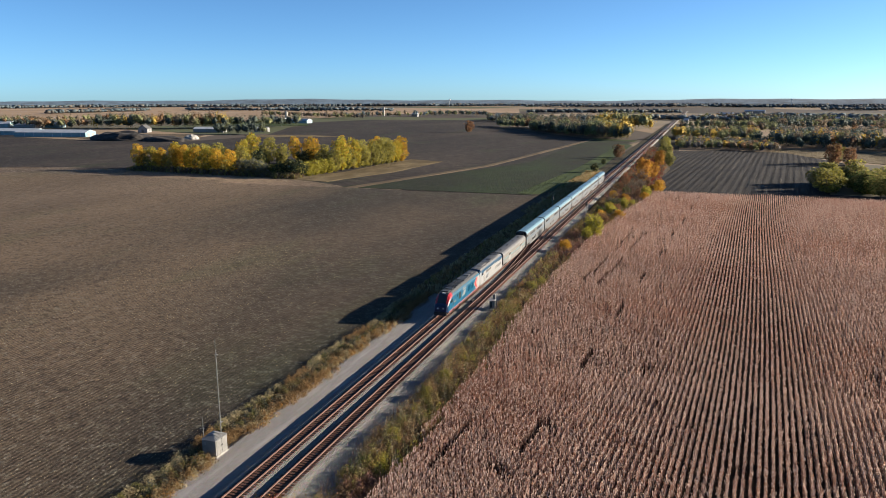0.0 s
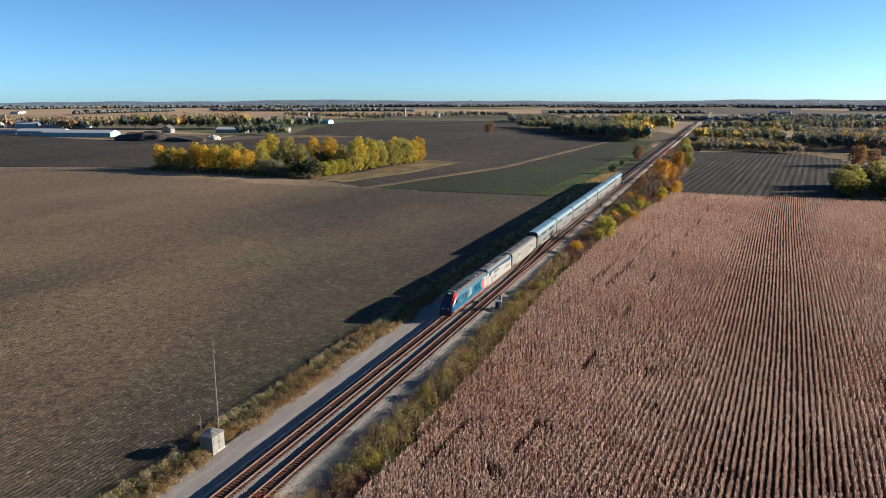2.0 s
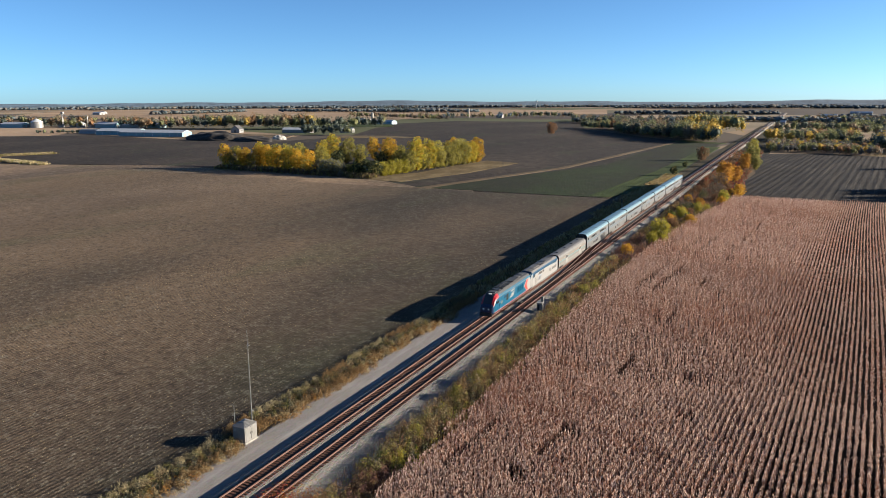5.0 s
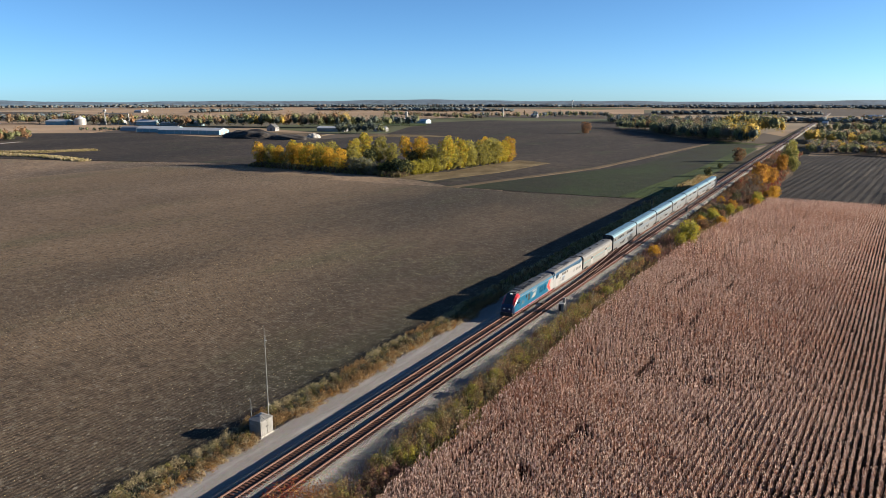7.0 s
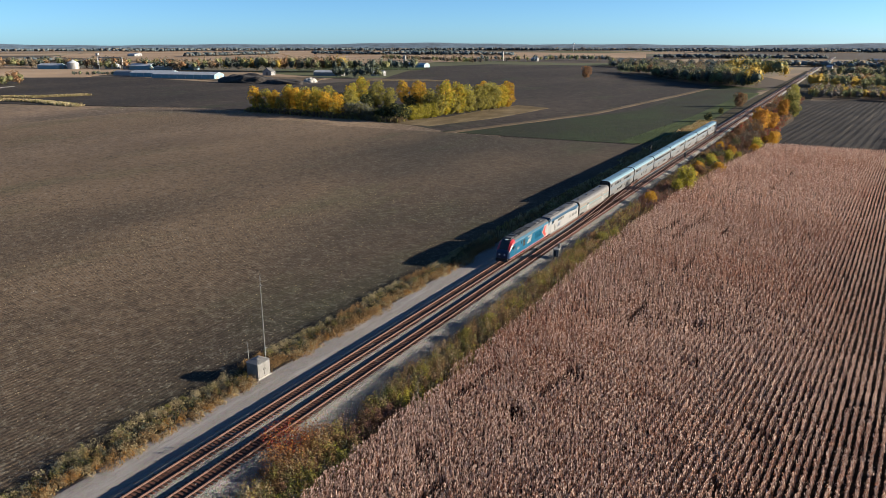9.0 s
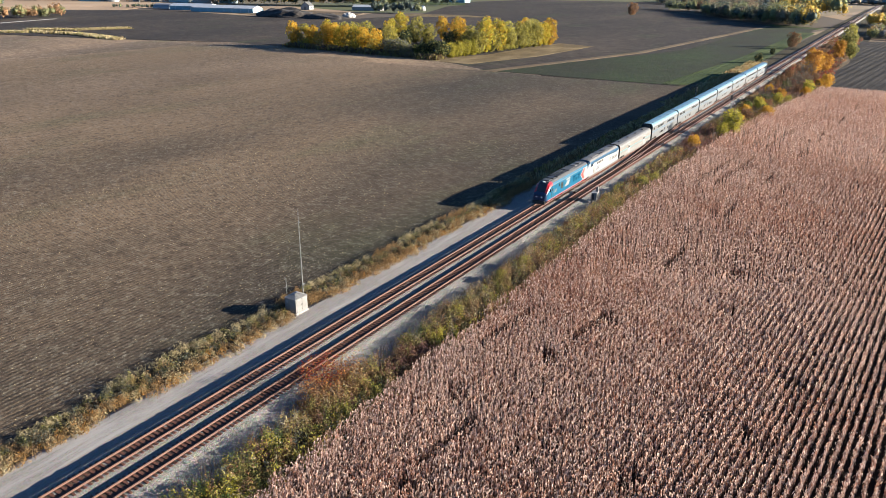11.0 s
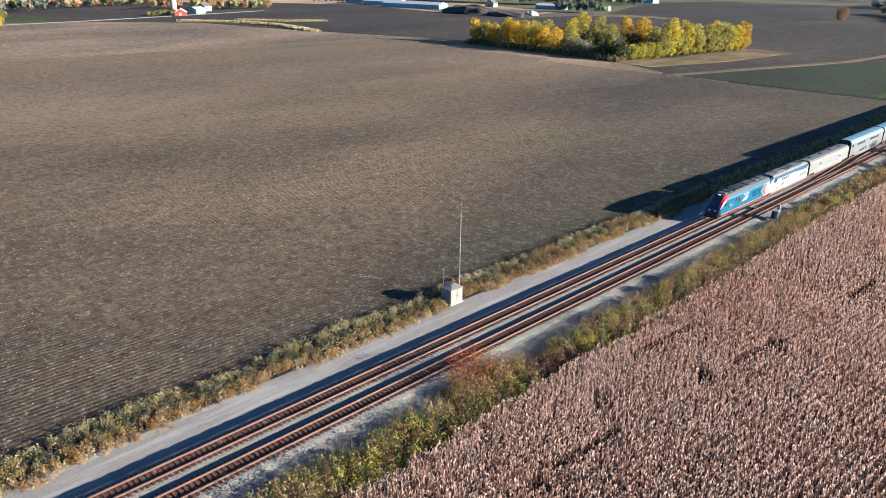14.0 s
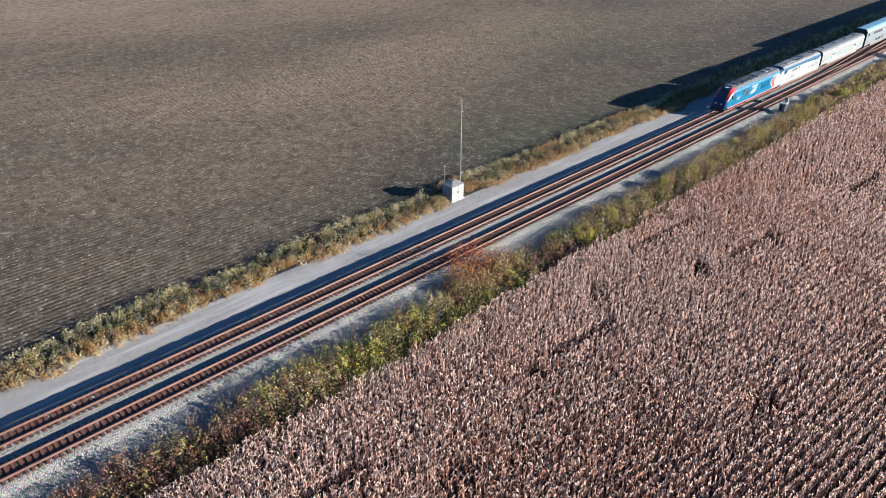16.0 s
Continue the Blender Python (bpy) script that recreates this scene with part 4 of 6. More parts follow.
# trees and bushes beside the railway
for kind, x, y, s, label, cat in (
        ("bush_yellow", 17.5, 207, 1.35, "bright yellow-green bush beside the railway", "bush"),
        ("bush_yellow", 16.2, 201, 0.8, "yellow-green bush beside the railway", "bush"),
        ("bush_gold", 12.6, 183, 0.75, "small orange-gold bush beside the railway", "bush"),
        ("bush_gold", 21.5, 243, 0.8, "golden bush beside the corn", "bush"),
        ("maple_orange", 20.5, 281, 0.55, "orange bush beside the railway", "bush"),
        ("maple_orange", 17.0, 262, 0.4, "small orange bush beside the railway", "bush"),
        ("bush_gold", 31.5, 331, 1.15, "golden-yellow bush at a field corner", "bush"),
        ("bush_yellow", 27.0, 306, 1.0, "yellow-green bush at a field corner", "bush"),
        ("bare_tree", 20.0, 300, 0.75, "leafless grey tree beside the railway", "tree"),
        ("bare_tree", 16.5, 280, 0.6, "leafless grey tree beside the railway", "tree"),
        ("bare_tree", 22.5, 345, 1.0, "leafless grey tree beside the railway", "tree"),
        ("bare_tree", 21.0, 322, 0.8, "leafless grey tree beside the railway", "tree"),
        ("maple_orange", 22.0, 372, 1.35, "tall orange-gold tree beside the railway", "tree"),
        ("maple_orange", 25.8, 390, 1.0, "orange tree beside the railway", "tree"),
        ("maple_orange", 26.0, 462, 1.15, "orange maple beside the railway", "tree"),
        ("green_tree", 29.0, 495, 1.15, "yellow-green tree beside the railway", "tree"),
        ("green_tree", 32.0, 470, 0.75, "green tree beside the railway", "tree"),
        ("poplar_olive", 27.0, 535, 1.1, "olive green tree beside the railway", "tree"),
        ("rust_tree", -6.0, 532, 0.85, "rust-gold tree beside the railway", "tree"),
        ("thicket_dark", -8.6, 416, 0.55, "dark green bush beside the railway", "bush"),
        ("thicket_dark", -9.5, 470, 0.4, "dark green bush beside the railway", "bush"),
        ("bush_green", 11.4, 81, 1.0, "yellow-green bush among verge weeds", "bush"),
        ("bush_green", 10.6, 74.5, 0.9, "yellow-green bush among verge weeds", "bush"),
        ("bush_green", 11.0, 61, 0.8, "olive bush among verge weeds", "bush"),
        ("bush_green", 12.6, 137, 1.15, "green bush among verge weeds", "bush"),
        ("bush_green", 13.8, 143, 0.95, "green bush among verge weeds", "bush"),
        ("bush_green", 12.0, 20.5, 0.8, "yellow-green bush among verge weeds", "bush"),
        ("red_sapling", 6.9, 38.5, 1.35, "red-leaved sapling at the ballast edge", "sapling"),
        ("rust_sapling", 8.9, 35.6, 1.3, "rusty orange sapling at the ballast edge", "sapling"),
        ("rust_sapling", 8.6, 40.6, 1.1, "rusty orange sapling at the ballast edge", "sapling"),
        ("rust_tree", -232, 900, 1.3, "lone rust-coloured tree in a ploughed field", "tree"),
        ("rust_tree", 134, 520, 1.15, "rust-brown tree beside the black field", "tree"),
        ("rust_tree", 142, 512, 1.0, "rust-brown tree beside the black field", "tree"),
        ("poplar_olive", 138, 528, 0.9, "olive tree beside the black field", "tree"),
        ("green_tree", -585, 150, 1.2, "dark green tree at the field edge", "tree"),
        ("poplar_gold", -578, 148, 0.6, "golden tree at the field edge", "tree"),
):
    plant("tree" if cat == "tree" else cat, kind, x, y, s, label, cat)
random.seed(8)
for i in range(44):
    y = random.uniform(212, 352)
    x = random.uniform(13.5, max(15.0, float(corn_edge(np.array(min(y, 318.0)))) - 1.2)) + float(line_x(y)) * 0.3
    kind = random.choice(["bare_tree", "bare_tree", "bush_gold", "thicket_green", "rust_tree", "bush_yellow"])
    plant("bush", kind, x, y, {"bare_tree": 0.5, "bush_gold": 0.7, "thicket_green": 0.45, "rust_tree": 0.32, "bush_yellow": 0.7}[kind] * random.uniform(0.75, 1.25), {"bare_tree": "leafless grey-brown shrub beside the railway", "bush_gold": "golden shrub beside the railway", "thicket_green": "green shrub beside the railway", "rust_tree": "rust-brown shrub beside the railway", "bush_yellow": "yellow-green shrub beside the railway"}[kind], "bush", "lineside shrubs")
random.seed(5)
for i in range(38):
    plant("tree", random.choice(["green_tree", "poplar_olive", "thicket_green", "green_tree"]), 103 + random.random() * 55, 338 + random.random() * 55, random.uniform(0.65, 1.1), "rounded olive green tree in a hedge clump", "tree", "hedge clump", flat=1.6)


# ---- far woods ----
def crown_core(n):
    """Directions and quads of a cube swelled to a ball, n by n faces a side."""
    at, vs, fs = {}, [], []

    def vert(p):
        if p not in at:
            at[p] = len(vs)
            d = Vector([2 * q / n - 1 for q in p]).normalized()
            vs.append(tuple(d))
        return at[p]

    for axis in range(3):
        for side in (0, n):
            for i in range(n):
                for j in range(n):
                    ring = [(i, j), (i + 1, j), (i + 1, j + 1), (i, j + 1)]
                    if side == 0:
                        ring.reverse()
                    fs.append([vert(tuple(np.insert((p, q) if axis != 1 else (q, p), axis, side).tolist())) for p, q in ring])
    return np.array(vs), np.array(fs)


CORE_NEAR, CORE_FAR = crown_core(4), crown_core(2)


def woods(name, line, depth, high, step, kinds, label, leaf=1.5, per=46):
    """A belt of crowns along a polyline, going back by depth."""
    pts = []
    for (x0, y0), (x1, y1) in zip(line, line[1:]):
        length = math.hypot(x1 - x0, y1 - y0)
        rows = max(1, int(depth / (step * 1.25)))
        for r in range(rows):
            m = max(2, int(length / step))
            t = (np.arange(m) + rng.uniform(0, 1, m)) / m
            d = (r + rng.uniform(0, 1, m)) * depth / rows
            ux, uy = (x0 + x1) / 2 - 54, (y0 + y1) / 2 + 14
            ul = math.hypot(ux, uy)
            pts.append(np.stack([x0 + (x1 - x0) * t + ux / ul * d, y0 + (y1 - y0) * t + uy / ul * d], 1))
    p = np.concatenate(pts)
    keys = sorted(set(kinds))
    pick = rng.integers(0, len(kinds), len(p))
    chunks = []
    for i, (x, y) in enumerate(p):
        h = high * rng.uniform(0.82, 1.32)
        rad = h * (rng.uniform(0.30, 0.48) if per > 20 else rng.uniform(0.5, 1.0))
        lobes = rng.normal(size=(6, 3))
        lobes /= np.linalg.norm(lobes, axis=1)[:, None]
        lobes *= rng.uniform(0.75, 1.2, (6, 1))
        lobes[:, 2] = lobes[:, 2] * 0.8 + 0.05
        which = rng.integers(0, 6, per)
        d = rng.normal(size=(per, 3))
        d[:, 2] += 0.1
        d /= np.linalg.norm(d, axis=1)[:, None]
        q = (lobes[which] * 0.52 + d * rng.uniform(0.38, 0.56, (per, 1))) * np.array([rad, rad, h * 0.48])
        c = q + np.array([x, y, FIELD_Z + h * 0.47])
        c[:, 2] = np.maximum(c[:, 2], FIELD_Z + 0.3)
        mi = keys.index(kinds[pick[i]])
        dirs, quads = CORE_NEAR if per > 20 else CORE_FAR
        swell = 0.30 + 0.30 * np.max(np.clip(dirs @ lobes.T, 0, 1) ** 4, axis=1) + rng.normal(size=len(dirs)) * 0.07
        cv = dirs * swell[:, None] * np.array([rad, rad, h * 0.5]) * (1.0 if per > 20 else 1.7) + np.array([x, y, FIELD_Z + h * 0.46])
        chunks.append((cv, quads, mi))
        if per > 20:
            v, f = leaf_quads(c, leaf * rng.uniform(0.5, 1.15, per), 0.0, 1.0, d * 1.1)
            chunks.append((v, f, mi))
    return stuff(name, chunks, [LEAF[k] for k in keys], label, "woods", True)


W = {"d": "wood_dark", "o": "wood_olive", "b": "wood_brown", "r": "wood_rust", "g": "wood_gold", "t": "wood_bare", "h": "far", "n": "farbrown"}


def mix(letters):
    return [W[c] for c in letters]


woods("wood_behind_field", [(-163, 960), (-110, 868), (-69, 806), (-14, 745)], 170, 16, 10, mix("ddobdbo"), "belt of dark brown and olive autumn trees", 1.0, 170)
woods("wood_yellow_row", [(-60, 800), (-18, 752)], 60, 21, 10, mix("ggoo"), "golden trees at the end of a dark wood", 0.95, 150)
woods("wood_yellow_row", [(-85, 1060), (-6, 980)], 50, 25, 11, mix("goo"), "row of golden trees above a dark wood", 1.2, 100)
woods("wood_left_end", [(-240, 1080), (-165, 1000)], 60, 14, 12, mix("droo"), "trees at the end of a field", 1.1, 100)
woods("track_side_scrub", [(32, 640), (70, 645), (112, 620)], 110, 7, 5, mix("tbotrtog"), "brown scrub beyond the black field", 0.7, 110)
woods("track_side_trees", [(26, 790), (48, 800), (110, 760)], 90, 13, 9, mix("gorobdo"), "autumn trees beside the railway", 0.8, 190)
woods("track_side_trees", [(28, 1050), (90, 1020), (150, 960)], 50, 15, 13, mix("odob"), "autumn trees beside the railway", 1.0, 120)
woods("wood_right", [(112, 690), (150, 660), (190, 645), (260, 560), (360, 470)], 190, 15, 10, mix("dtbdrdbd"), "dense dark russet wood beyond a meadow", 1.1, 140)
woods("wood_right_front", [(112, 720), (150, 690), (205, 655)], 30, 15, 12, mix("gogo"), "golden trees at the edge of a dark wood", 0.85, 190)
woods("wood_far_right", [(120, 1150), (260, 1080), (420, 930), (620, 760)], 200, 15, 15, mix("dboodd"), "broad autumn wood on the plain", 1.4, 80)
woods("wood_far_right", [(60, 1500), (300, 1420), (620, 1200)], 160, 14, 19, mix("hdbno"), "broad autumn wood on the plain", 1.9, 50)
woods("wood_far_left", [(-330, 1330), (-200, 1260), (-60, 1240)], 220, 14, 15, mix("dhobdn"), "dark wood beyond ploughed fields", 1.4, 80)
woods("farm_trees", [(-800, 850), (-718, 858), (-600, 900)], 60, 24, 12, mix("rordodbg"), "autumn trees round a farmyard", 1.0, 190)
woods("farm_trees", [(-640, 900), (-560, 960), (-540, 1000)], 60, 19, 13, mix("ddo"), "dark green trees behind a farmyard", 1.0, 160)
woods("pine_group", [(-510, 738), (-486, 752), (-452, 760)], 30, 15, 7, mix("ddo"), "group of dark pines in a field", 0.8, 130)
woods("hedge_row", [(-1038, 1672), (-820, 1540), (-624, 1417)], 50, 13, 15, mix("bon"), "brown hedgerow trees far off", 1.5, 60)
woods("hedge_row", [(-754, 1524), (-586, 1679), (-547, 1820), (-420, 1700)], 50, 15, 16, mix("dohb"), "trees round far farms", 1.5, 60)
woods("hedge_row", [(-1230, 720), (-1151, 802), (-1000, 830)], 90, 18, 15, mix("rbbod"), "russet trees behind a tan field", 1.2, 110)
woods("hedge_row", [(-1000, 850), (-872, 827), (-810, 850)], 70, 17, 14, mix("obrd"), "autumn trees behind sheds", 1.1, 130)
woods("hedge_row", [(-1400, 1100), (-1212, 1007), (-1000, 1150), (-900, 1250)], 50, 14, 17, mix("bno"), "autumn hedgerow trees", 1.4, 60)
woods("hedge_row", [(-880, 640), (-860, 662), (-818, 676)], 10, 5, 4, mix("ddo"), "dark evergreen hedge before grain bins", 0.6, 60)
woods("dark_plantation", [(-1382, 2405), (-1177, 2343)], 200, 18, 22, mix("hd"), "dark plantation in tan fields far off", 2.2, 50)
woods("farm_trees", [(-760, 345), (-700, 400), (-720, 470)], 60, 12, 12, mix("oror"), "trees round a red-roofed farm", 1.0, 110)
woods("farm_trees", [(-690, 120), (-820, 330), (-1000, 560)], 80, 14, 16, mix("obdr"), "autumn trees behind a tan field", 1.3, 80)
random.seed(3)
for i, dist in enumerate((1500, 1900, 2350, 2800, 3300, 3800, 4300, 4700)):
    a = radians(-78)
    while a < radians(62):
        w = radians(random.uniform(5, 16))
        b0, b1 = a, a + w
        d0, d1 = dist * random.uniform(0.9, 1.08), dist * random.uniform(0.9, 1.08)
        skip = random.random() < (0.45 if dist < 2600 else 0.3 if dist < 4000 else 0.0)
        open_land = -66 < math.degrees(a) < -13
        skip = skip or (open_land and dist < 2300) or (open_land and dist < 4000 and random.random() < 0.75)
        if not skip:
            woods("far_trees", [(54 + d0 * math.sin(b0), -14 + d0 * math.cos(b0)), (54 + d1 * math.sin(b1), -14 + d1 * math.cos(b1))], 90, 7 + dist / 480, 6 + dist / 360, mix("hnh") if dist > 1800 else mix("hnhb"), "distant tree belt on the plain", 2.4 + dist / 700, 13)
        a = b1 + radians(random.uniform(0.5, 5) if dist < 3500 else -0.5)
# low wooded rise added to fit the camera's horizon, haze put into its blue
v, f = [], []
angs = np.radians(np.arange(-180, 181, 0.6))
hh = 36 + 5 * np.sin(angs * 9) + 3 * np.sin(angs * 23 + 1) + 1.5 * np.sin(angs * 71)
for a, h in zip(angs, hh):
    s, c = math.sin(a), math.cos(a)
    v += [(54 + 4560 * s, -14 + 4560 * c, -2), (54 + 4720 * s, -14 + 4720 * c, h * 0.8), (54 + 4850 * s, -14 + 4850 * c, h)]
for i in range(len(angs) - 1):
    f += [(3 * i, 3 * i + 3, 3 * i + 4, 3 * i + 1), (3 * i + 1, 3 * i + 4, 3 * i + 5, 3 * i + 2)]
M_RISE = plain("rise_haze_blue", (0.075, 0.120, 0.165), 0.95, 0, 0.25, 0.02)
tagged(new("backdrop", mesh_np("backdrop", np.array(v), np.array(f), [M_RISE], smooth=True)), "low wooded rise in haze blue, added to close the horizon", "hills", kind="structure")

# tall pale grass on the ditch banks
n = 3000
t = rng.uniform(0, 1, n)
x = np.interp(t, [0, 0.4, 0.65, 1.0], [-412, -474, -521, -563]) + rng.normal(size=n) * 1.5
y = np.interp(t, [0, 0.4, 0.65, 1.0], [315, 326, 322, 284]) + rng.normal(size=n) * 2.0
weeds("ditch_grass", x, y, rng.uniform(0.8, 1.8, n), choose(rng.normal(size=n), [(-0.9, "olive"), (9, "straw")]), "tall pale dry grass along a field ditch", 2, 2, 0.6)
t = rng.uniform(0, 1, n)
x = np.interp(t, [0, 0.5, 1.0], [-504, -519, -552]) + rng.normal(size=n) * 1.5
y = np.interp(t, [0, 0.5, 1.0], [390, 355, 332]) + rng.normal(size=n) * 1.5
weeds("ditch_grass", x, y, rng.uniform(0.8, 1.6, n), choose(rng.normal(size=n), [(-0.6, "olive"), (9, "straw")]), "tall pale dry grass along a field ditch", 2, 2, 0.6)

# stubble flecks on the near field
n = 45000
x = -12.2 - 75 * rng.uniform(0, 1, n) ** 1.2
x = np.round((x - 0.19) / 0.76) * 0.76 + 0.19 + rng.normal(size=n) * 0.10
y = rng.uniform(-40, 165, n)
c = np.stack([x, y, np.full(n, FIELD_Z + 0.085)], 1)
v, f = leaf_quads(c, rng.uniform(0.02, 0.06, n), 1.0, 2.0)
stuff("crop_stubble", [(v, f, (rng.uniform(size=n) < 0.3).astype(int))], [LEAF["bare"], LEAF["straw"]], "dry crop stubble lying along field rows", "stubble")


# ---- the train ----
RAIL_TOP = 0.16 + 0.09 + 0.178


def section(w, zb, zs, zt, crown=0.30):
    """Half-rounded cross-section as 12 points, anticlockwise from the lower left."""
    h = w / 2
    left = [(-h * 0.96, zb), (-h, zb + 0.12), (-h, zs), (-h * 0.93, zs + (zt - zs) * 0.45), (-h * (1 - crown), zt - (zt - zs) * 0.12), (-h * 0.3, zt)]
    return left + [(-x, z) for x, z in reversed(left)]


def loft(rows, close=True):
    """Vertices and quads through sections given as (y, points) rows."""
    k = len(rows[0][1])
    v = [(x, y, z) for y, pts in rows for x, z in pts]
    f = [(i * k + j, i * k + (j + 1) % k, (i + 1) * k + (j + 1) % k, (i + 1) * k + j) for i in range(len(rows) - 1) for j in range(k)]
    return v, f, [tuple(range(k)), tuple(range((len(rows) - 1) * k, len(rows) * k))] if close else []


def shell(parent, rows, sort, looks):
    """Split a lofted shell into named parts: sort(centre, normal) gives a part's name."""
    v, f, caps = loft(rows)
    piles = {}
    for face in list(f) + list(caps):
        p = [Vector(v[i]) for i in face]
        c = sum(p, Vector()) / len(p)
        n = (p[1] - p[0]).cross(p[2] - p[0])
        if n.length:
            n.normalize()
        piles.setdefault(sort(c, n), []).append(face)
    for name, faces in piles.items():
        bm = bmesh.new()
        made = {}
        for face in faces:
            vs = []
            for i in face:
                if i not in made:
                    made[i] = bm.verts.new(v[i])
                vs.append(made[i])
            bm.faces.new(vs)
        kind = name.split("|")[0]
        part(kind, bm, looks[name][0], parent, looks[name][1])


def side_box(bm, s, y0, y1, z0, z1, w, out=0.012):
    """A thin panel on the side s (+1 or -1) of a body w wide."""
    return box(bm, min(s * (w / 2 - 0.03), s * (w / 2 + out)), y0, z0, max(s * (w / 2 - 0.03), s * (w / 2 + out)), y1, z1)


def side_shape(s, pts, w, out=0.014):
    """A flat outlined plate on a side; pts are (y, z)."""
    bm = bmesh.new()
    prism(bm, pts, "x", s * (w / 2 - 0.02), s * (w / 2 + out))
    return bm


def lettering(text, size, parent, s, y, z, w, material):
    cu = bpy.data.curves.new("lettering", "FONT")
    cu.body, cu.size, cu.extrude, cu.align_x = text, size, 0.008, "CENTER"
    tmp = bpy.data.objects.new("tmp", cu)
    me = bpy.data.meshes.new_from_object(tmp)
    bpy.data.objects.remove(tmp)
    me.materials.append(material)
    ob = new("road_number", me)
    ob.parent = parent
    ob.matrix_local = pose(s * (w / 2 + 0.02), y, z, 90, 0, 90 if s > 0 else -90)
    return ob


def wheel_mesh(r=0.48):
    bm = bmesh.new()
    rod(bm, (-0.06, 0, 0), (0.06, 0, 0), r, r, 16)
    rod(bm, (-0.08, 0, 0), (0.08, 0, 0), r * 0.35, r * 0.3, 10)
    return finish(bm, "wheel", M_STEEL)


WHEEL = wheel_mesh()


def truck(parent, y, axles=2, wheelbase=2.6):
    bm = boxes((-1.15, y - wheelbase * 0.75, 0.35, -0.95, y + wheelbase * 0.75, 0.78), (0.95, y - wheelbase * 0.75, 0.35, 1.15, y + wheelbase * 0.75, 0.78), (-1.0, y - 0.35, 0.4, 1.0, y + 0.35, 0.8), bevel=0.03)
    for s in (-1, 1):
        for d in (-0.32, 0.32):
            rod(bm, (s * 1.18, y + d, 0.38), (s * 1.18, y + d, 0.8), 0.12, 0.12, 8)
    t = part("bogie", bm, M_STEEL, parent, "dark steel bogie")
    for i in range(axles):
        yy = y + (i - (axles - 1) / 2) * wheelbase / (axles - 1) * 1.0
        for s in (-0.75, 0.75):
            o = new("wheel", WHEEL)
            o.parent = t
            o.location = (s, yy, 0.48)
    return t


def place_on_track(ob, y0, length):
    xa, xb = float(line_x(y0)), float(line_x(y0 + length))
    ob.matrix_world = pose(xa, y0, RAIL_TOP, 0, 0, -math.degrees(math.atan2(xb - xa, length)))


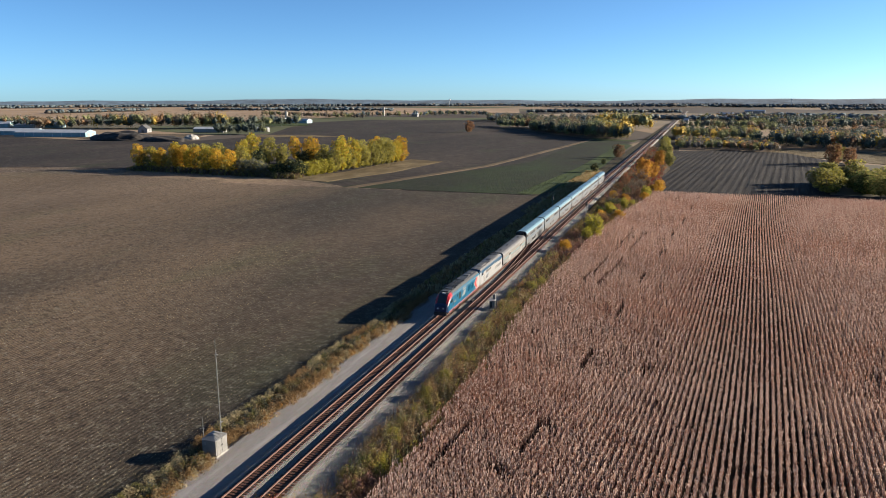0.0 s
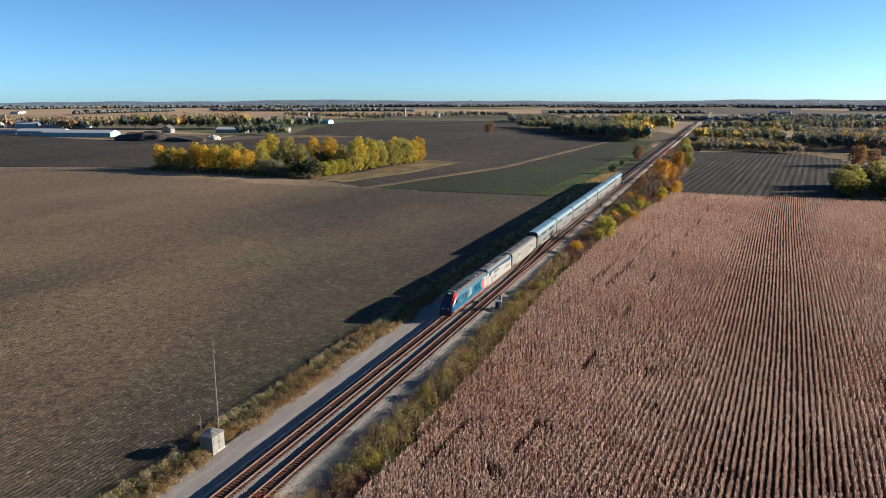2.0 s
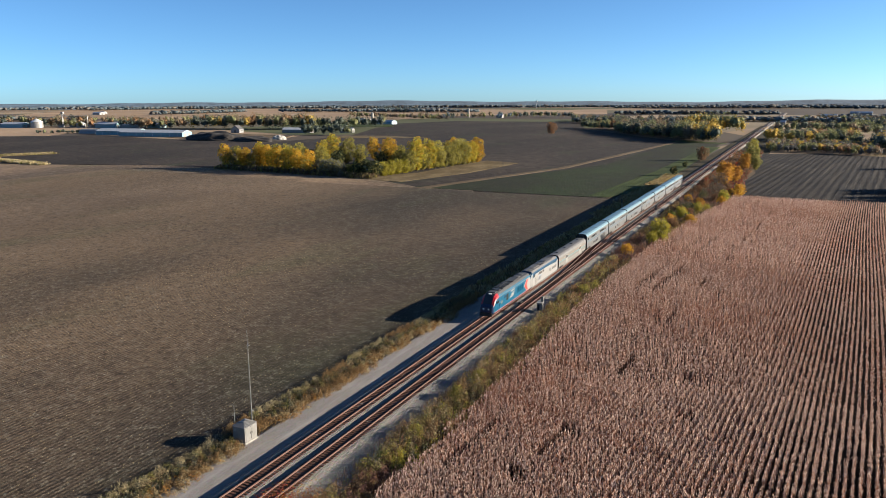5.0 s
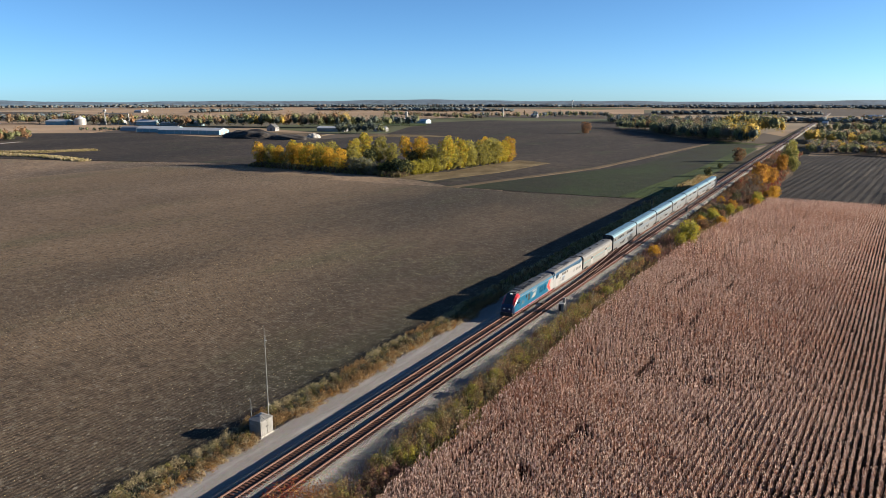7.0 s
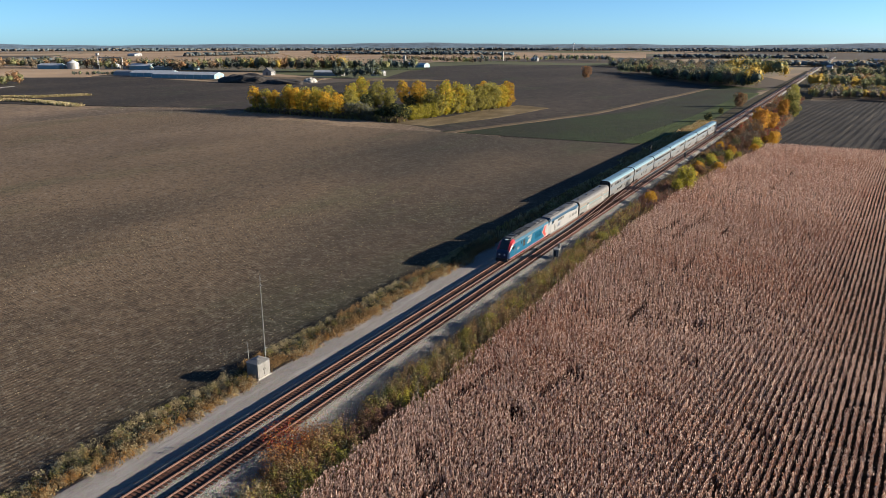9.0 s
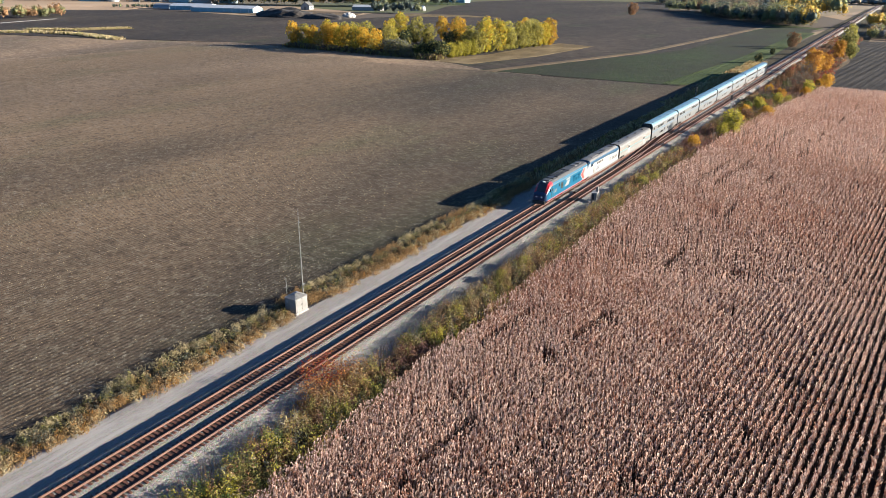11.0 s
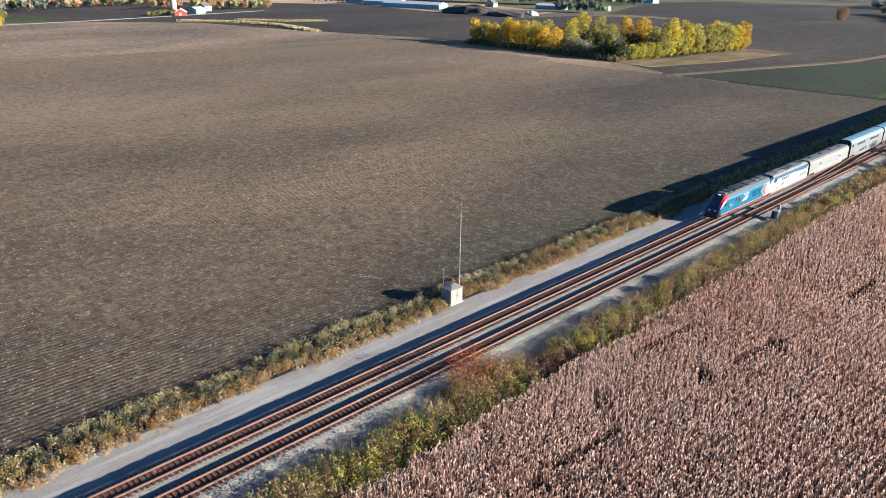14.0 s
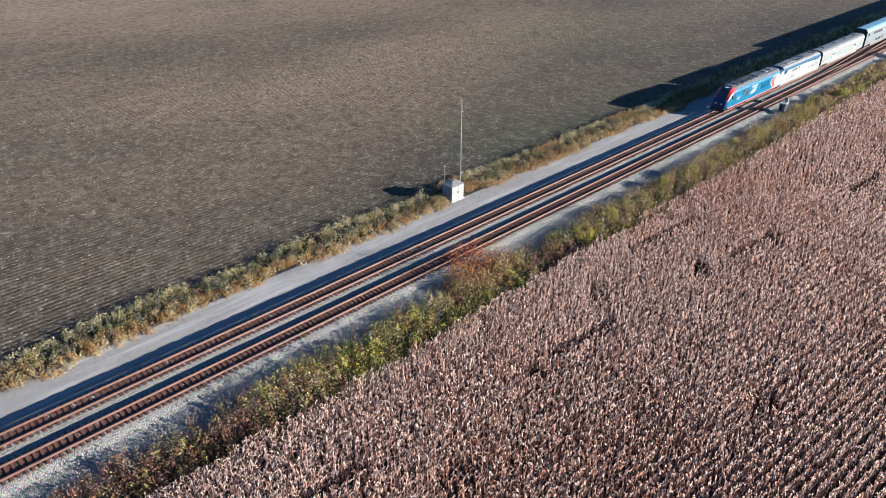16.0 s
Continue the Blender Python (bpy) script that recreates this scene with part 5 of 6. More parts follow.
def blue_locomotive():
    loco = thing("locomotive", "blue diesel locomotive with red nose band and dark grey roof", "locomotive")
    W = 3.0
    rows = [(0.05, section(2.35, 0.95, 1.75, 1.95, 0.35)), (0.30, section(2.75, 0.75, 1.95, 2.25, 0.35)), (0.62, section(2.88, 0.7, 2.1, 2.5, 0.35)),
            (1.15, section(2.94, 0.7, 2.6, 3.25, 0.38)), (1.75, section(2.98, 0.7, 3.05, 3.95, 0.38)), (2.25, section(W, 0.7, 3.3, 4.22, 0.34)),
            (3.05, section(W, 0.7, 3.45, 4.3, 0.32)), (3.6, section(W, 0.7, 3.5, 4.32, 0.3)), (12.0, section(W, 0.7, 3.5, 4.32, 0.3)), (21.6, section(W, 0.7, 3.5, 4.32, 0.3))]

    def sort(c, n):
        if c.y < 0.66:
            return "nose"
        if c.y < 2.3 and abs(c.x) < 1.05 and c.z > 2.2:
            return "windscreen"
        if c.y < 3.1 and c.z > 2.2 and abs(c.x) > 0.9 and n.z > -0.5 and (c.z > 3.0 or c.y < 1.5):
            return "nose_band|a" if c.x < 0 else "nose_band|b"
        if abs(c.x) < 1.43 and c.z > 3.4 or c.y > 21:
            return "roof"
        return "body"

    shell(loco, rows, sort, {"nose": (M_NAVY, "dark blue nose"), "windscreen": (M_GLASS, "black glass windscreen"), "nose_band|a": (M_RED, "red painted band"), "nose_band|b": (M_RED, "red painted band"), "roof": (M_GREYROOF, "dark grey roof"), "body": (M_BLUE, "")})
    for s in (-1, 1):
        part("stripe", side_box(side_box(bmesh.new(), s, 3.0, 21.55, 3.42, 3.49, W), s, 0.7, 21.55, 0.86, 0.93, W), M_WHITE, loco, "thin white stripe")
        part("stripe", side_box(bmesh.new(), s, 0.7, 21.55, 0.74, 0.84, W), M_RED, loco, "thin red stripe")
        part("chevron", side_shape(s, [(17.7, 2.2), (19.2, 0.95), (21.55, 0.95), (21.55, 3.42), (19.2, 3.42)], W, 0.010), M_WHITE, loco, "white chevron panel")
        part("chevron", side_shape(s, [(18.0, 2.2), (19.35, 1.1), (20.3, 1.1), (19.3, 2.2), (20.3, 3.3), (19.35, 3.3)], W, 0.018), M_CORAL, loco, "coral red chevron")
        for k in range(3):
            y0 = 9.0 + 0.75 * k
            part("emblem_bar", side_shape(s, [(y0, 1.75), (y0 + 0.62, 1.75), (y0 + 1.35 - 0.22 * k + 0.5, 2.75), (y0 + 0.95 - 0.2 * k + 0.55, 2.75)], W), M_WHITE, loco, "white slanted emblem bar")
        part("emblem_band", side_box(bmesh.new(), s, 9.6, 12.0, 2.92, 3.2, W), M_WHITE, loco, "white lettering band")
        lettering("305", 0.95, loco, s, 4.55, 1.75, W, M_WHITE)
        for y0, y1, z0, z1 in ((1.9, 2.25, 2.3, 2.85), (2.62, 3.1, 2.35, 2.95), (6.1, 6.6, 2.5, 3.1)):
            part("cab_window", side_box(bmesh.new(), s, y0, y1, z0, z1, W, 0.016), M_GLASS, loco, "small dark side window")
        dr = part("door", side_box(bmesh.new(), s, 2.5, 3.25, 1.0, 3.05, W, 0.008), M_BLUE, loco, "blue cab door")
        for yy in (2.45, 3.3):
            part("handrail", rod(bmesh.new(), (s * (W / 2 + 0.06), yy, 1.0), (s * (W / 2 + 0.06), yy, 2.3), 0.03, 0.03, 6), M_WHITE, loco, "white grab rail")
        for y0, y1 in ((7.2, 8.3), (13.6, 14.5), (14.7, 15.9), (16.2, 17.2)):
            bm = side_box(bmesh.new(), s, y0, y1, 1.75, 3.05, W, 0.012)
            for k in range(5):
                side_box(bm, s, y0 + 0.06 + k * (y1 - y0) / 5, y0 + 0.12 + k * (y1 - y0) / 5, 1.8, 3.0, W, 0.04)
            part("side_grille", bm, M_STEEL if y0 < 9 else M_BLUE, loco, "dark ventilation grille")
        part("headlight", rod(bmesh.new(), (s * 0.55, -0.02, 1.6), (s * 0.55, 0.25, 1.6), 0.13, 0.15, 10), M_LAMP, loco, "round headlight")
        part("mirror", boxes((min(s * 1.5, s * 1.72), 1.75, 2.5, max(s * 1.5, s * 1.72), 1.85, 2.95)), M_BLACKP, loco)
    part("headlight", boxes((-0.3, 2.0, 4.02, 0.3, 2.25, 4.22), bevel=0.03), M_LAMP, loco, "twin roof headlight")
    part("plough", boxes((-1.3, -0.15, 0.2, 1.3, 0.15, 0.85), (-0.2, -0.45, 0.7, 0.2, 0.1, 0.95), bevel=0.05), M_STEEL, loco, "black steel plough and coupler")
    part("roof_hatch", boxes((-0.75, 2.7, 4.2, 0.75, 4.0, 4.40), bevel=0.05), M_GREYROOF, loco, "grey roof unit")
    part("roof_fan", boxes((-0.8, 4.7, 4.28, 0.8, 6.0, 4.42), bevel=0.04), M_BLACKP, loco, "black roof opening")
    for i, (y0, y1) in enumerate(((6.4, 7.6), (7.8, 9.6), (9.8, 12.0))):
        bm = boxes((-1.05, y0, 4.24, -0.2, y1, 4.40), (0.15, y0, 4.24, 1.0, y1, 4.40), bevel=0.03)
        for k in range(4):
            box(bm, -1.0, y0 + 0.1 + k * (y1 - y0) / 4, 4.4, 0.95, y0 + 0.2 + k * (y1 - y0) / 4, 4.43)
        part("roof_grille", bm, M_GREYROOF, loco, "slatted roof grille")
    part("roof_hatch", boxes((-0.95, 12.4, 4.25, 0.95, 15.8, 4.44), bevel=0.06), M_GREYROOF, loco, "dark roof hatch")
    part("roof_hatch", boxes((-0.6, 16.6, 4.25, 0.6, 17.8, 4.42), bevel=0.04), M_LTGREY, loco, "light grey roof hatch")
    part("roof_hatch", boxes((-0.5, 19.0, 4.25, 0.5, 20.2, 4.40), bevel=0.04), M_LTGREY, loco, "light grey roof hatch")
    part("fuel_tank", boxes((-1.4, 8.2, 0.25, 1.4, 13.6, 0.80), bevel=0.08), M_STEEL, loco, "dark fuel tank")
    truck(loco, 4.3)
    truck(loco, 17.6)
    return loco


def white_locomotive():
    loco = thing("locomotive", "white diesel locomotive with blue band and grey roof", "locomotive")
    W = 2.95
    rows = [(0.35, section(1.9, 0.7, 2.35, 2.6, 0.3)), (0.5, section(2.3, 0.6, 2.5, 2.8, 0.3)), (1.75, section(W, 0.6, 3.3, 4.15, 0.28)), (2.6, section(W, 0.6, 3.42, 4.25, 0.28)),
            (12.0, section(W, 0.6, 3.42, 4.25, 0.28)), (18.0, section(W, 0.6, 3.42, 4.25, 0.28)), (19.6, section(W, 0.6, 3.35, 4.2, 0.28)), (20.5, section(W - 0.15, 0.6, 3.2, 4.0, 0.28))]

    def sort(c, n):
        if c.y < 1.76 and c.z > 2.0:
            return "nose" if abs(c.x) > 0.95 or c.z < 2.75 else "windscreen"
        if c.z > 3.85 and c.y > 1.7:
            return "roof"
        if c.z > 3.4 and c.y > 1.7:
            return "band"
        return "body"

    shell(loco, rows, sort, {"nose": (M_P42BLUE, "teal blue nose"), "windscreen": (M_P42BLUE, "blue sloping cab front"), "roof": (M_LTGREY, "grey roof"), "band": (M_P42BLUE, "blue shoulder band"), "body": (M_WHITE, "")})
    part("windscreen", boxes((-1.05, 1.02, 3.18, -0.1, 1.28, 3.72), (0.1, 1.02, 3.18, 1.05, 1.28, 3.72)), M_GLASS, loco, "dark cab windscreen")
    for s in (-1, 1):
        part("blue_panel", side_shape(s, [(1.8, 2.6), (2.6, 2.6), (3.9, 3.42), (1.8, 3.42)], W, 0.010), M_P42BLUE, loco, "blue cab side panel")
        part("blue_panel", side_shape(s, [(4, 3.25), (12.5, 3.25), (18.5, 2.95), (20.2, 3.4), (4, 3.42)], W, 0.010), M_P42BLUE, loco, "blue sweeping side band")
        part("cab_window", side_box(bmesh.new(), s, 2.2, 3.3, 2.75, 3.25, W, 0.02), M_GLASS, loco, "dark cab side window")
        for k in range(4):
            y0 = 5.8 + k * 0.95 + (0.25 if k == 3 else 0)
            part("side_grille", side_box(bmesh.new(), s, y0, y0 + 0.72, 2.55, 3.1, W, 0.02), M_STEEL, loco, "dark square side grille")
        for y0, y1 in ((15.6, 16.4), (16.6, 17.4), (17.6, 19.2)):
            part("side_grille", side_box(bmesh.new(), s, y0, y1, 1.7, 2.35, W, 0.02), M_LTGREY, loco, "grey louvred side grille")
        for k in range(3):
            y0 = 5.3 + k * 0.62
            part("emblem_bar", side_shape(s, [(y0, 1.35), (y0 + 0.42, 1.35), (y0 + 1.25, 2.1), (y0 + 1.05, 2.1)], W), M_NAVY, loco, "dark blue slanted emblem bar")
        part("emblem_band", side_box(bmesh.new(), s, 5.9, 7.7, 2.2, 2.32, W), M_BLUESTRIPE, loco, "thin blue lettering band")
        lettering("137", 0.95, loco, s, 14.2, 1.7, W, M_GREYROOF)
        part("door", side_box(bmesh.new(), s, 3.7, 4.4, 0.95, 2.9, W, 0.010), M_DIRTYWHITE, loco, "white cab door")
        for yy in (3.62, 4.48):
            part("handrail", rod(bmesh.new(), (s * (W / 2 + 0.05), yy, 0.9), (s * (W / 2 + 0.05), yy, 2.4), 0.025, 0.025, 6), M_STEEL, loco)
        part("skirt", side_box(bmesh.new(), s, 1.0, 20.2, 0.55, 0.80, W, 0.012), M_LTGREY, loco, "grey skirt")
        part("headlight", boxes((min(s * 0.35, s * 0.85), 0.26, 2.0, max(s * 0.35, s * 0.85), 0.36, 2.25)), M_LAMP, loco, "nose headlight")
    part("roof_hatch", boxes((-0.7, 4.4, 4.16, 0.7, 8.2, 4.32), bevel=0.05), M_LTGREY, loco, "grey roof hatch")
    part("roof_fan", rod(bmesh.new(), (0.2, 12.4, 4.18), (0.2, 12.4, 4.34), 0.75, 0.72, 16), M_BLACKP, loco, "black round roof fan")
    part("roof_fan", rod(bmesh.new(), (0, 18.2, 4.15), (0, 18.2, 4.32), 1.05, 1.0, 18), M_STEEL, loco, "large dark roof fan")
    part("roof_vent", boxes((-0.9, 8.9, 4.18, 0.9, 9.5, 4.31), (0.2, 10.2, 4.18, 0.9, 10.9, 4.30), bevel=0.03), M_BLACKP, loco, "black roof vents")
    part("plough", boxes((-1.3, 0.2, 0.2, 1.3, 0.5, 0.75), (-0.2, -0.2, 0.6, 0.2, 0.3, 0.9), bevel=0.05), M_STEEL, loco, "black steel plough and coupler")
    part("fuel_tank", boxes((-1.35, 8.0, 0.25, 1.35, 13.0, 0.72), bevel=0.08), M_LTGREY, loco, "grey fuel tank")
    truck(loco, 4.2)
    truck(loco, 16.6)
    return loco


def baggage_car():
    car = thing("baggage_car", "cream baggage car with turquoise and orange stripes", "railway car")
    W, L = 3.0, 25.4
    rows = [(0.25, section(W, 0.95, 3.35, 4.05, 0.3)), (3.6, section(W, 0.95, 3.35, 4.05, 0.3)), (4.0, section(W, 0.55, 3.35, 4.05, 0.3)), (L - 4.0, section(W, 0.55, 3.35, 4.05, 0.3)), (L - 3.6, section(W, 0.95, 3.35, 4.05, 0.3)), (L - 0.25, section(W, 0.95, 3.35, 4.05, 0.3))]

    def sort(c, n):
        if c.z > 3.5:
            return "roof"
        return ("end|a" if c.y < 9 else "end|b") if (c.y < 0.5 or c.y > L - 0.5) else "body"

    shell(car, rows, sort, {"roof": (M_LTGREY, "weathered grey roof"), "end|a": (M_STEEL, "dark car end"), "end|b": (M_STEEL, "dark car end"), "body": (M_CREAM, "")})
    for s in (-1, 1):
        for y0, y1 in ((0.3, 6.0), (8.0, 18.3), (20.3, L - 0.3)):
            part("stripe", side_box(bmesh.new(), s, y0, y1, 2.16, 2.28, W), M_TEALSTRIPE, car, "turquoise stripe")
            part("stripe", side_box(bmesh.new(), s, y0, y1, 2.60, 2.67, W), M_ORANGESTRIPE, car, "orange stripe")
        for y0 in (6.1, 18.4):
            d = part("door", side_box(bmesh.new(), s, y0, y0 + 1.8, 1.0, 3.05, W, 0.03), M_DIRTYWHITE, car, "sliding baggage door")
            for k in (0.25, 1.1):
                part("door_window", side_box(bmesh.new(), s, y0 + k, y0 + k + 0.5, 2.2, 2.85, W, 0.04), M_GLASS, d)
        part("rib", side_box(side_box(bmesh.new(), s, 0.4, L - 0.4, 1.45, 1.50, W), s, 0.4, L - 0.4, 1.2, 1.24, W), M_DIRTYWHITE, car, "pressed body ribs")
    for y0 in (3.2, 9.8, 15.8, 21.6):
        part("roof_vent", boxes((-0.3, y0, 3.98, 0.3, y0 + 0.55, 4.2), bevel=0.05), M_BLACKP, car, "dark roof vent")
    part("gangway", boxes((-0.6, -0.05, 0.9, 0.6, L + 0.05, 3.1)), M_BLACKP, car, "black rubber gangway")
    truck(car, 2.6)
    truck(car, L - 2.6)
    return car


UPPER = boxes((0, 0, 0, 0.05, 1.05, 0.62))
UPPER = finish(UPPER, "window", M_GLASS)
LOWER = finish(boxes((0, 0, 0, 0.05, 0.85, 0.55)), "window", M_GLASS)
SLIT = finish(boxes((0, 0, 0, 0.05, 0.4, 0.75)), "window", M_GLASS)


def superliner(style):
    """A two-level stainless coach; style sets its windows."""
    car = thing("passenger_car", "two-level stainless passenger car with pale roof and dark windows", "railway car", group="coaches of the train")
    W, L = 3.1, 25.5
    top = dict(zs=4.15, zt=4.93)
    rows = [(0.25, section(W, 1.0, **top)), (4.1, section(W, 1.0, **top)), (4.4, section(W, 0.42, **top)), (L - 4.4, section(W, 0.42, **top)), (L - 4.1, section(W, 1.0, **top)), (L - 0.25, section(W, 1.0, **top))]

    def sort(c, n):
        if c.y < 0.5 or c.y > L - 0.5:
            return "end|a" if c.y < 9 else "end|b"
        return "roof" if c.z > 4.2 else "body"

    shell(car, rows, sort, {"roof": (M_ROOFSIL, "steel roof with the reflected sky blue in its colour"), "end|a": (M_STEEL, "dark car end"), "end|b": (M_STEEL, "dark car end"), "body": (M_SILVER, "")})
    sets = {0: ([1.2] + [5.2 + 1.45 * k for k in range(4)] + [14.6 + 1.45 * k for k in range(5)], [7.6, 8.9, 10.2]),
            1: ([1.4 + 1.42 * k for k in range(16)], [6.8, 14.2, 15.5, 16.8]),
            2: ([2.0 + 1.5 * k for k in range(4)] + [16.2 + 1.5 * k for k in range(5)], [9.0, 13.5])}
    ups, lows = sets[style]
    for s in (-1, 1):
        for mesh, ys, z, dy in ((UPPER, ups, 3.12, 1.05), (LOWER, lows, 1.25, 0.85), (SLIT, [11.9, 15.2], 1.35, 0.4)):
            for y0 in ys:
                o = new("window", mesh)
                o.parent = car
                o.location = (s * (W / 2 + 0.012) - (0.05 if s > 0 else 0.0), y0, z)
        part("stripe", side_box(bmesh.new(), s, 0.4, L - 0.4, 2.62, 2.76, W), M_BLUESTRIPE, car, "slim blue stripe")
        bm = bmesh.new()
        for z in (0.75, 0.95, 2.15, 2.35, 3.95, 4.08):
            side_box(bm, s, 4.5 if z < 1 else 0.4, L - (4.5 if z < 1 else 0.4), z, z + 0.05, W, 0.018)
        part("rib", bm, M_SILVER, car, "ribbed stainless panels")
        part("door", side_box(bmesh.new(), s, 12.6, 13.6, 0.62, 2.5, W, 0.02), M_SILVER, car, "steel entrance door")
        for y0 in (0.5, L - 3.9):
            part("equipment_box", boxes((min(s * 1.2, s * 1.45), y0, 0.45, max(s * 1.2, s * 1.45), y0 + 1.0, 0.98)), M_STEEL, car)
    part("gangway", boxes((-0.65, -0.1, 2.3, 0.65, L + 0.1, 4.5)), M_BLACKP, car, "black rubber gangway")
    for k in range(5):
        part("roof_seam", boxes((-0.95, 2.5 + k * 5.0, 4.82, 0.95, 2.56 + k * 5.0, 4.945)), M_ROOFSIL, car)
    truck(car, 2.5)
    truck(car, L - 2.5)
    return car


HEAD_Y = 111.0
place_on_track(blue_locomotive(), HEAD_Y, 21.8)
place_on_track(white_locomotive(), HEAD_Y + 21.9, 20.8)
place_on_track(baggage_car(), HEAD_Y + 42.9, 25.6)
cars = [superliner(k) for k in range(3)]
for k, style in enumerate((0, 2, 1, 2, 0, 1, 2)):
    y0 = HEAD_Y + 69.0 + 26.0 * k
    if k < 3:
        c = cars[style]
    else:
        c = copy_thing(cars[style], Matrix())
    place_on_track(c, y0, 25.5)


# ---- lineside equipment ----
hut = thing("signal_hut", "small silver metal equipment hut on gravel", "equipment hut", (-8.5, 51.4, -0.46), 0)
HW, HD, HH = 1.95, 2.3, 2.2
part("base", boxes((-HW / 2 - 0.1, -HD / 2 - 0.1, -0.1, HW / 2 + 0.1, HD / 2 + 0.1, 0.12), bevel=0.02), M_CONC, hut, "concrete base")
part("wall", boxes((-HW / 2, -HD / 2, 0.12, HW / 2, HD / 2, HH), bevel=0.03), M_HUT, hut)
bm = bmesh.new()
vs = [bm.verts.new(p) for p in ((-HW / 2 - 0.08, -HD / 2 - 0.08, HH), (HW / 2 + 0.08, -HD / 2 - 0.08, HH), (HW / 2 + 0.08, HD / 2 + 0.08, HH), (-HW / 2 - 0.08, HD / 2 + 0.08, HH), (0, -0.25, HH + 0.36), (0, 0.25, HH + 0.36))]
for f in ((0, 1, 4), (1, 2, 5, 4), (2, 3, 5), (3, 0, 4, 5), (3, 2, 1, 0)):
    bm.faces.new([vs[i] for i in f])
roof = part("roof", bm, M_HUT, hut, "low hipped metal roof")
bm = bmesh.new()
for k in range(4):
    y = -HD / 2 + 0.3 + k * 0.55
    for s in (-1, 1):
        rod(bm, (s * (HW / 2 + 0.08), y, HH + 0.03), (s * 0.03, max(-0.25, min(0.25, y)), HH + 0.38), 0.03, 0.03, 5)
part("roof_rib", bm, M_GALV, roof)
for y0 in (-0.95, 0.05):
    d = part("door", boxes((HW / 2 - 0.02, y0, 0.25, HW / 2 + 0.03, y0 + 0.9, HH - 0.2), bevel=0.01), M_HUT, hut, "metal hut door")
    part("handle", boxes((HW / 2 + 0.03, y0 + (0.75 if y0 < 0 else 0.08), 1.1, HW / 2 + 0.07, y0 + (0.83 if y0 < 0 else 0.16), 1.35)), M_STEEL, d)
    part("vent", boxes((HW / 2 + 0.02, y0 + 0.3, 1.95, HW / 2 + 0.05, y0 + 0.65, 2.1)), M_WHITE, d)
part("sign", boxes((-0.75, -HD / 2 - 0.02, 1.55, -0.4, -HD / 2, 1.85)), M_WHITE, hut, "small white plate")
for k in range(3):
    part("latch", boxes((HW / 2 + 0.03, -0.06, 0.5 + k * 0.75, HW / 2 + 0.06, 0.06, 0.58 + k * 0.75)), M_STEEL, hut)
mast = thing("radio_mast", "tall thin grey radio mast beside the hut", "mast", (-9.0, 53.4, -0.48))
part("pole", rod(bmesh.new(), (0, 0, -0.2), (0, 0, 12.2), 0.07, 0.045, 8), M_GALV, mast)
part("antenna", rod(rod(bmesh.new(), (0, 0, 12.2), (-0.05, 0, 14.0), 0.025, 0.012, 6), (0.12, 0, 12.0), (0.12, 0, 13.6), 0.012, 0.01, 5), M_GALV, mast, "thin whip antennas")
part("bracket", boxes((-0.1, -0.05, 11.9, 0.3, 0.05, 12.0), (-0.1, -0.05, 3.0, 0.1, 0.4, 3.06)), M_GALV, mast)
pole = thing("antenna_pole", "short grey pole with a small aerial behind the hut", "antenna", (-9.9, 51.2, -0.48))
part("pole", rod(bmesh.new(), (0, 0, -0.2), (0, 0, 4.5), 0.04, 0.035, 7), M_GALV, pole)
part("aerial", rod(rod(rod(bmesh.new(), (-0.35, 0, 3.1), (0.25, 0, 3.1), 0.03, 0.03, 6), (-0.3, -0.2, 3.1), (-0.3, 0.2, 3.1), 0.02, 0.02, 5), (0.1, 0, 4.45), (-0.25, 0, 4.6), 0.02, 0.02, 5), M_WHITE, pole, "small white aerial")

# cabinet with a tall vent by the switch
cab = thing("switch_cabinet", "pale grey switch cabinet on legs beside the track", "cabinet", (8.15, 120.4, -0.16), 8)
cab.scale = (1.1, 1.1, 1.25)
body = part("body", boxes((-0.5, -0.75, 0.45, 0.5, 0.75, 1.65), bevel=0.03), M_HUT, cab)
for k in range(4):
    part("slat", boxes((0.5, -0.62 + k * 0.36, 0.55, 0.55, -0.40 + k * 0.36, 1.5)), M_BLACKP, body)
part("slat", boxes((-0.38, -0.79, 0.6, 0.0, -0.75, 1.5)), M_BLACKP, body)
part("lid", boxes((-0.58, -0.82, 1.65, 0.56, 0.82, 1.74), bevel=0.02), M_DIRTYWHITE, cab, "white lid")
part("vent_stack", boxes((0.05, 0.3, 1.74, 0.45, 0.7, 2.55), bevel=0.03), M_HUT, cab, "square vent stack")
for sx in (-0.42, 0.42):
    for sy in (-0.65, 0.65):
        part("leg", boxes((sx - 0.04, sy - 0.04, -0.15, sx + 0.04, sy + 0.04, 0.45)), M_STEEL, cab)
sw = thing("switch_machine", "low dark switch machine between the rails", "switch machine", (float(line_x(124)) + 2.55, 124.0, 0.20), 0)
part("motor_case", boxes((-0.3, -0.75, 0.0, 0.25, 0.75, 0.36), bevel=0.06), M_STEEL, sw)
part("rod", rod(bmesh.new(), (0.2, 0, 0.12), (2.2, 0, 0.12), 0.04, 0.04, 6), M_RAIL, sw)
part("rod", rod(bmesh.new(), (0.2, 0.4, 0.12), (2.2, 0.4, 0.12), 0.035, 0.035, 6), M_RAIL, sw)


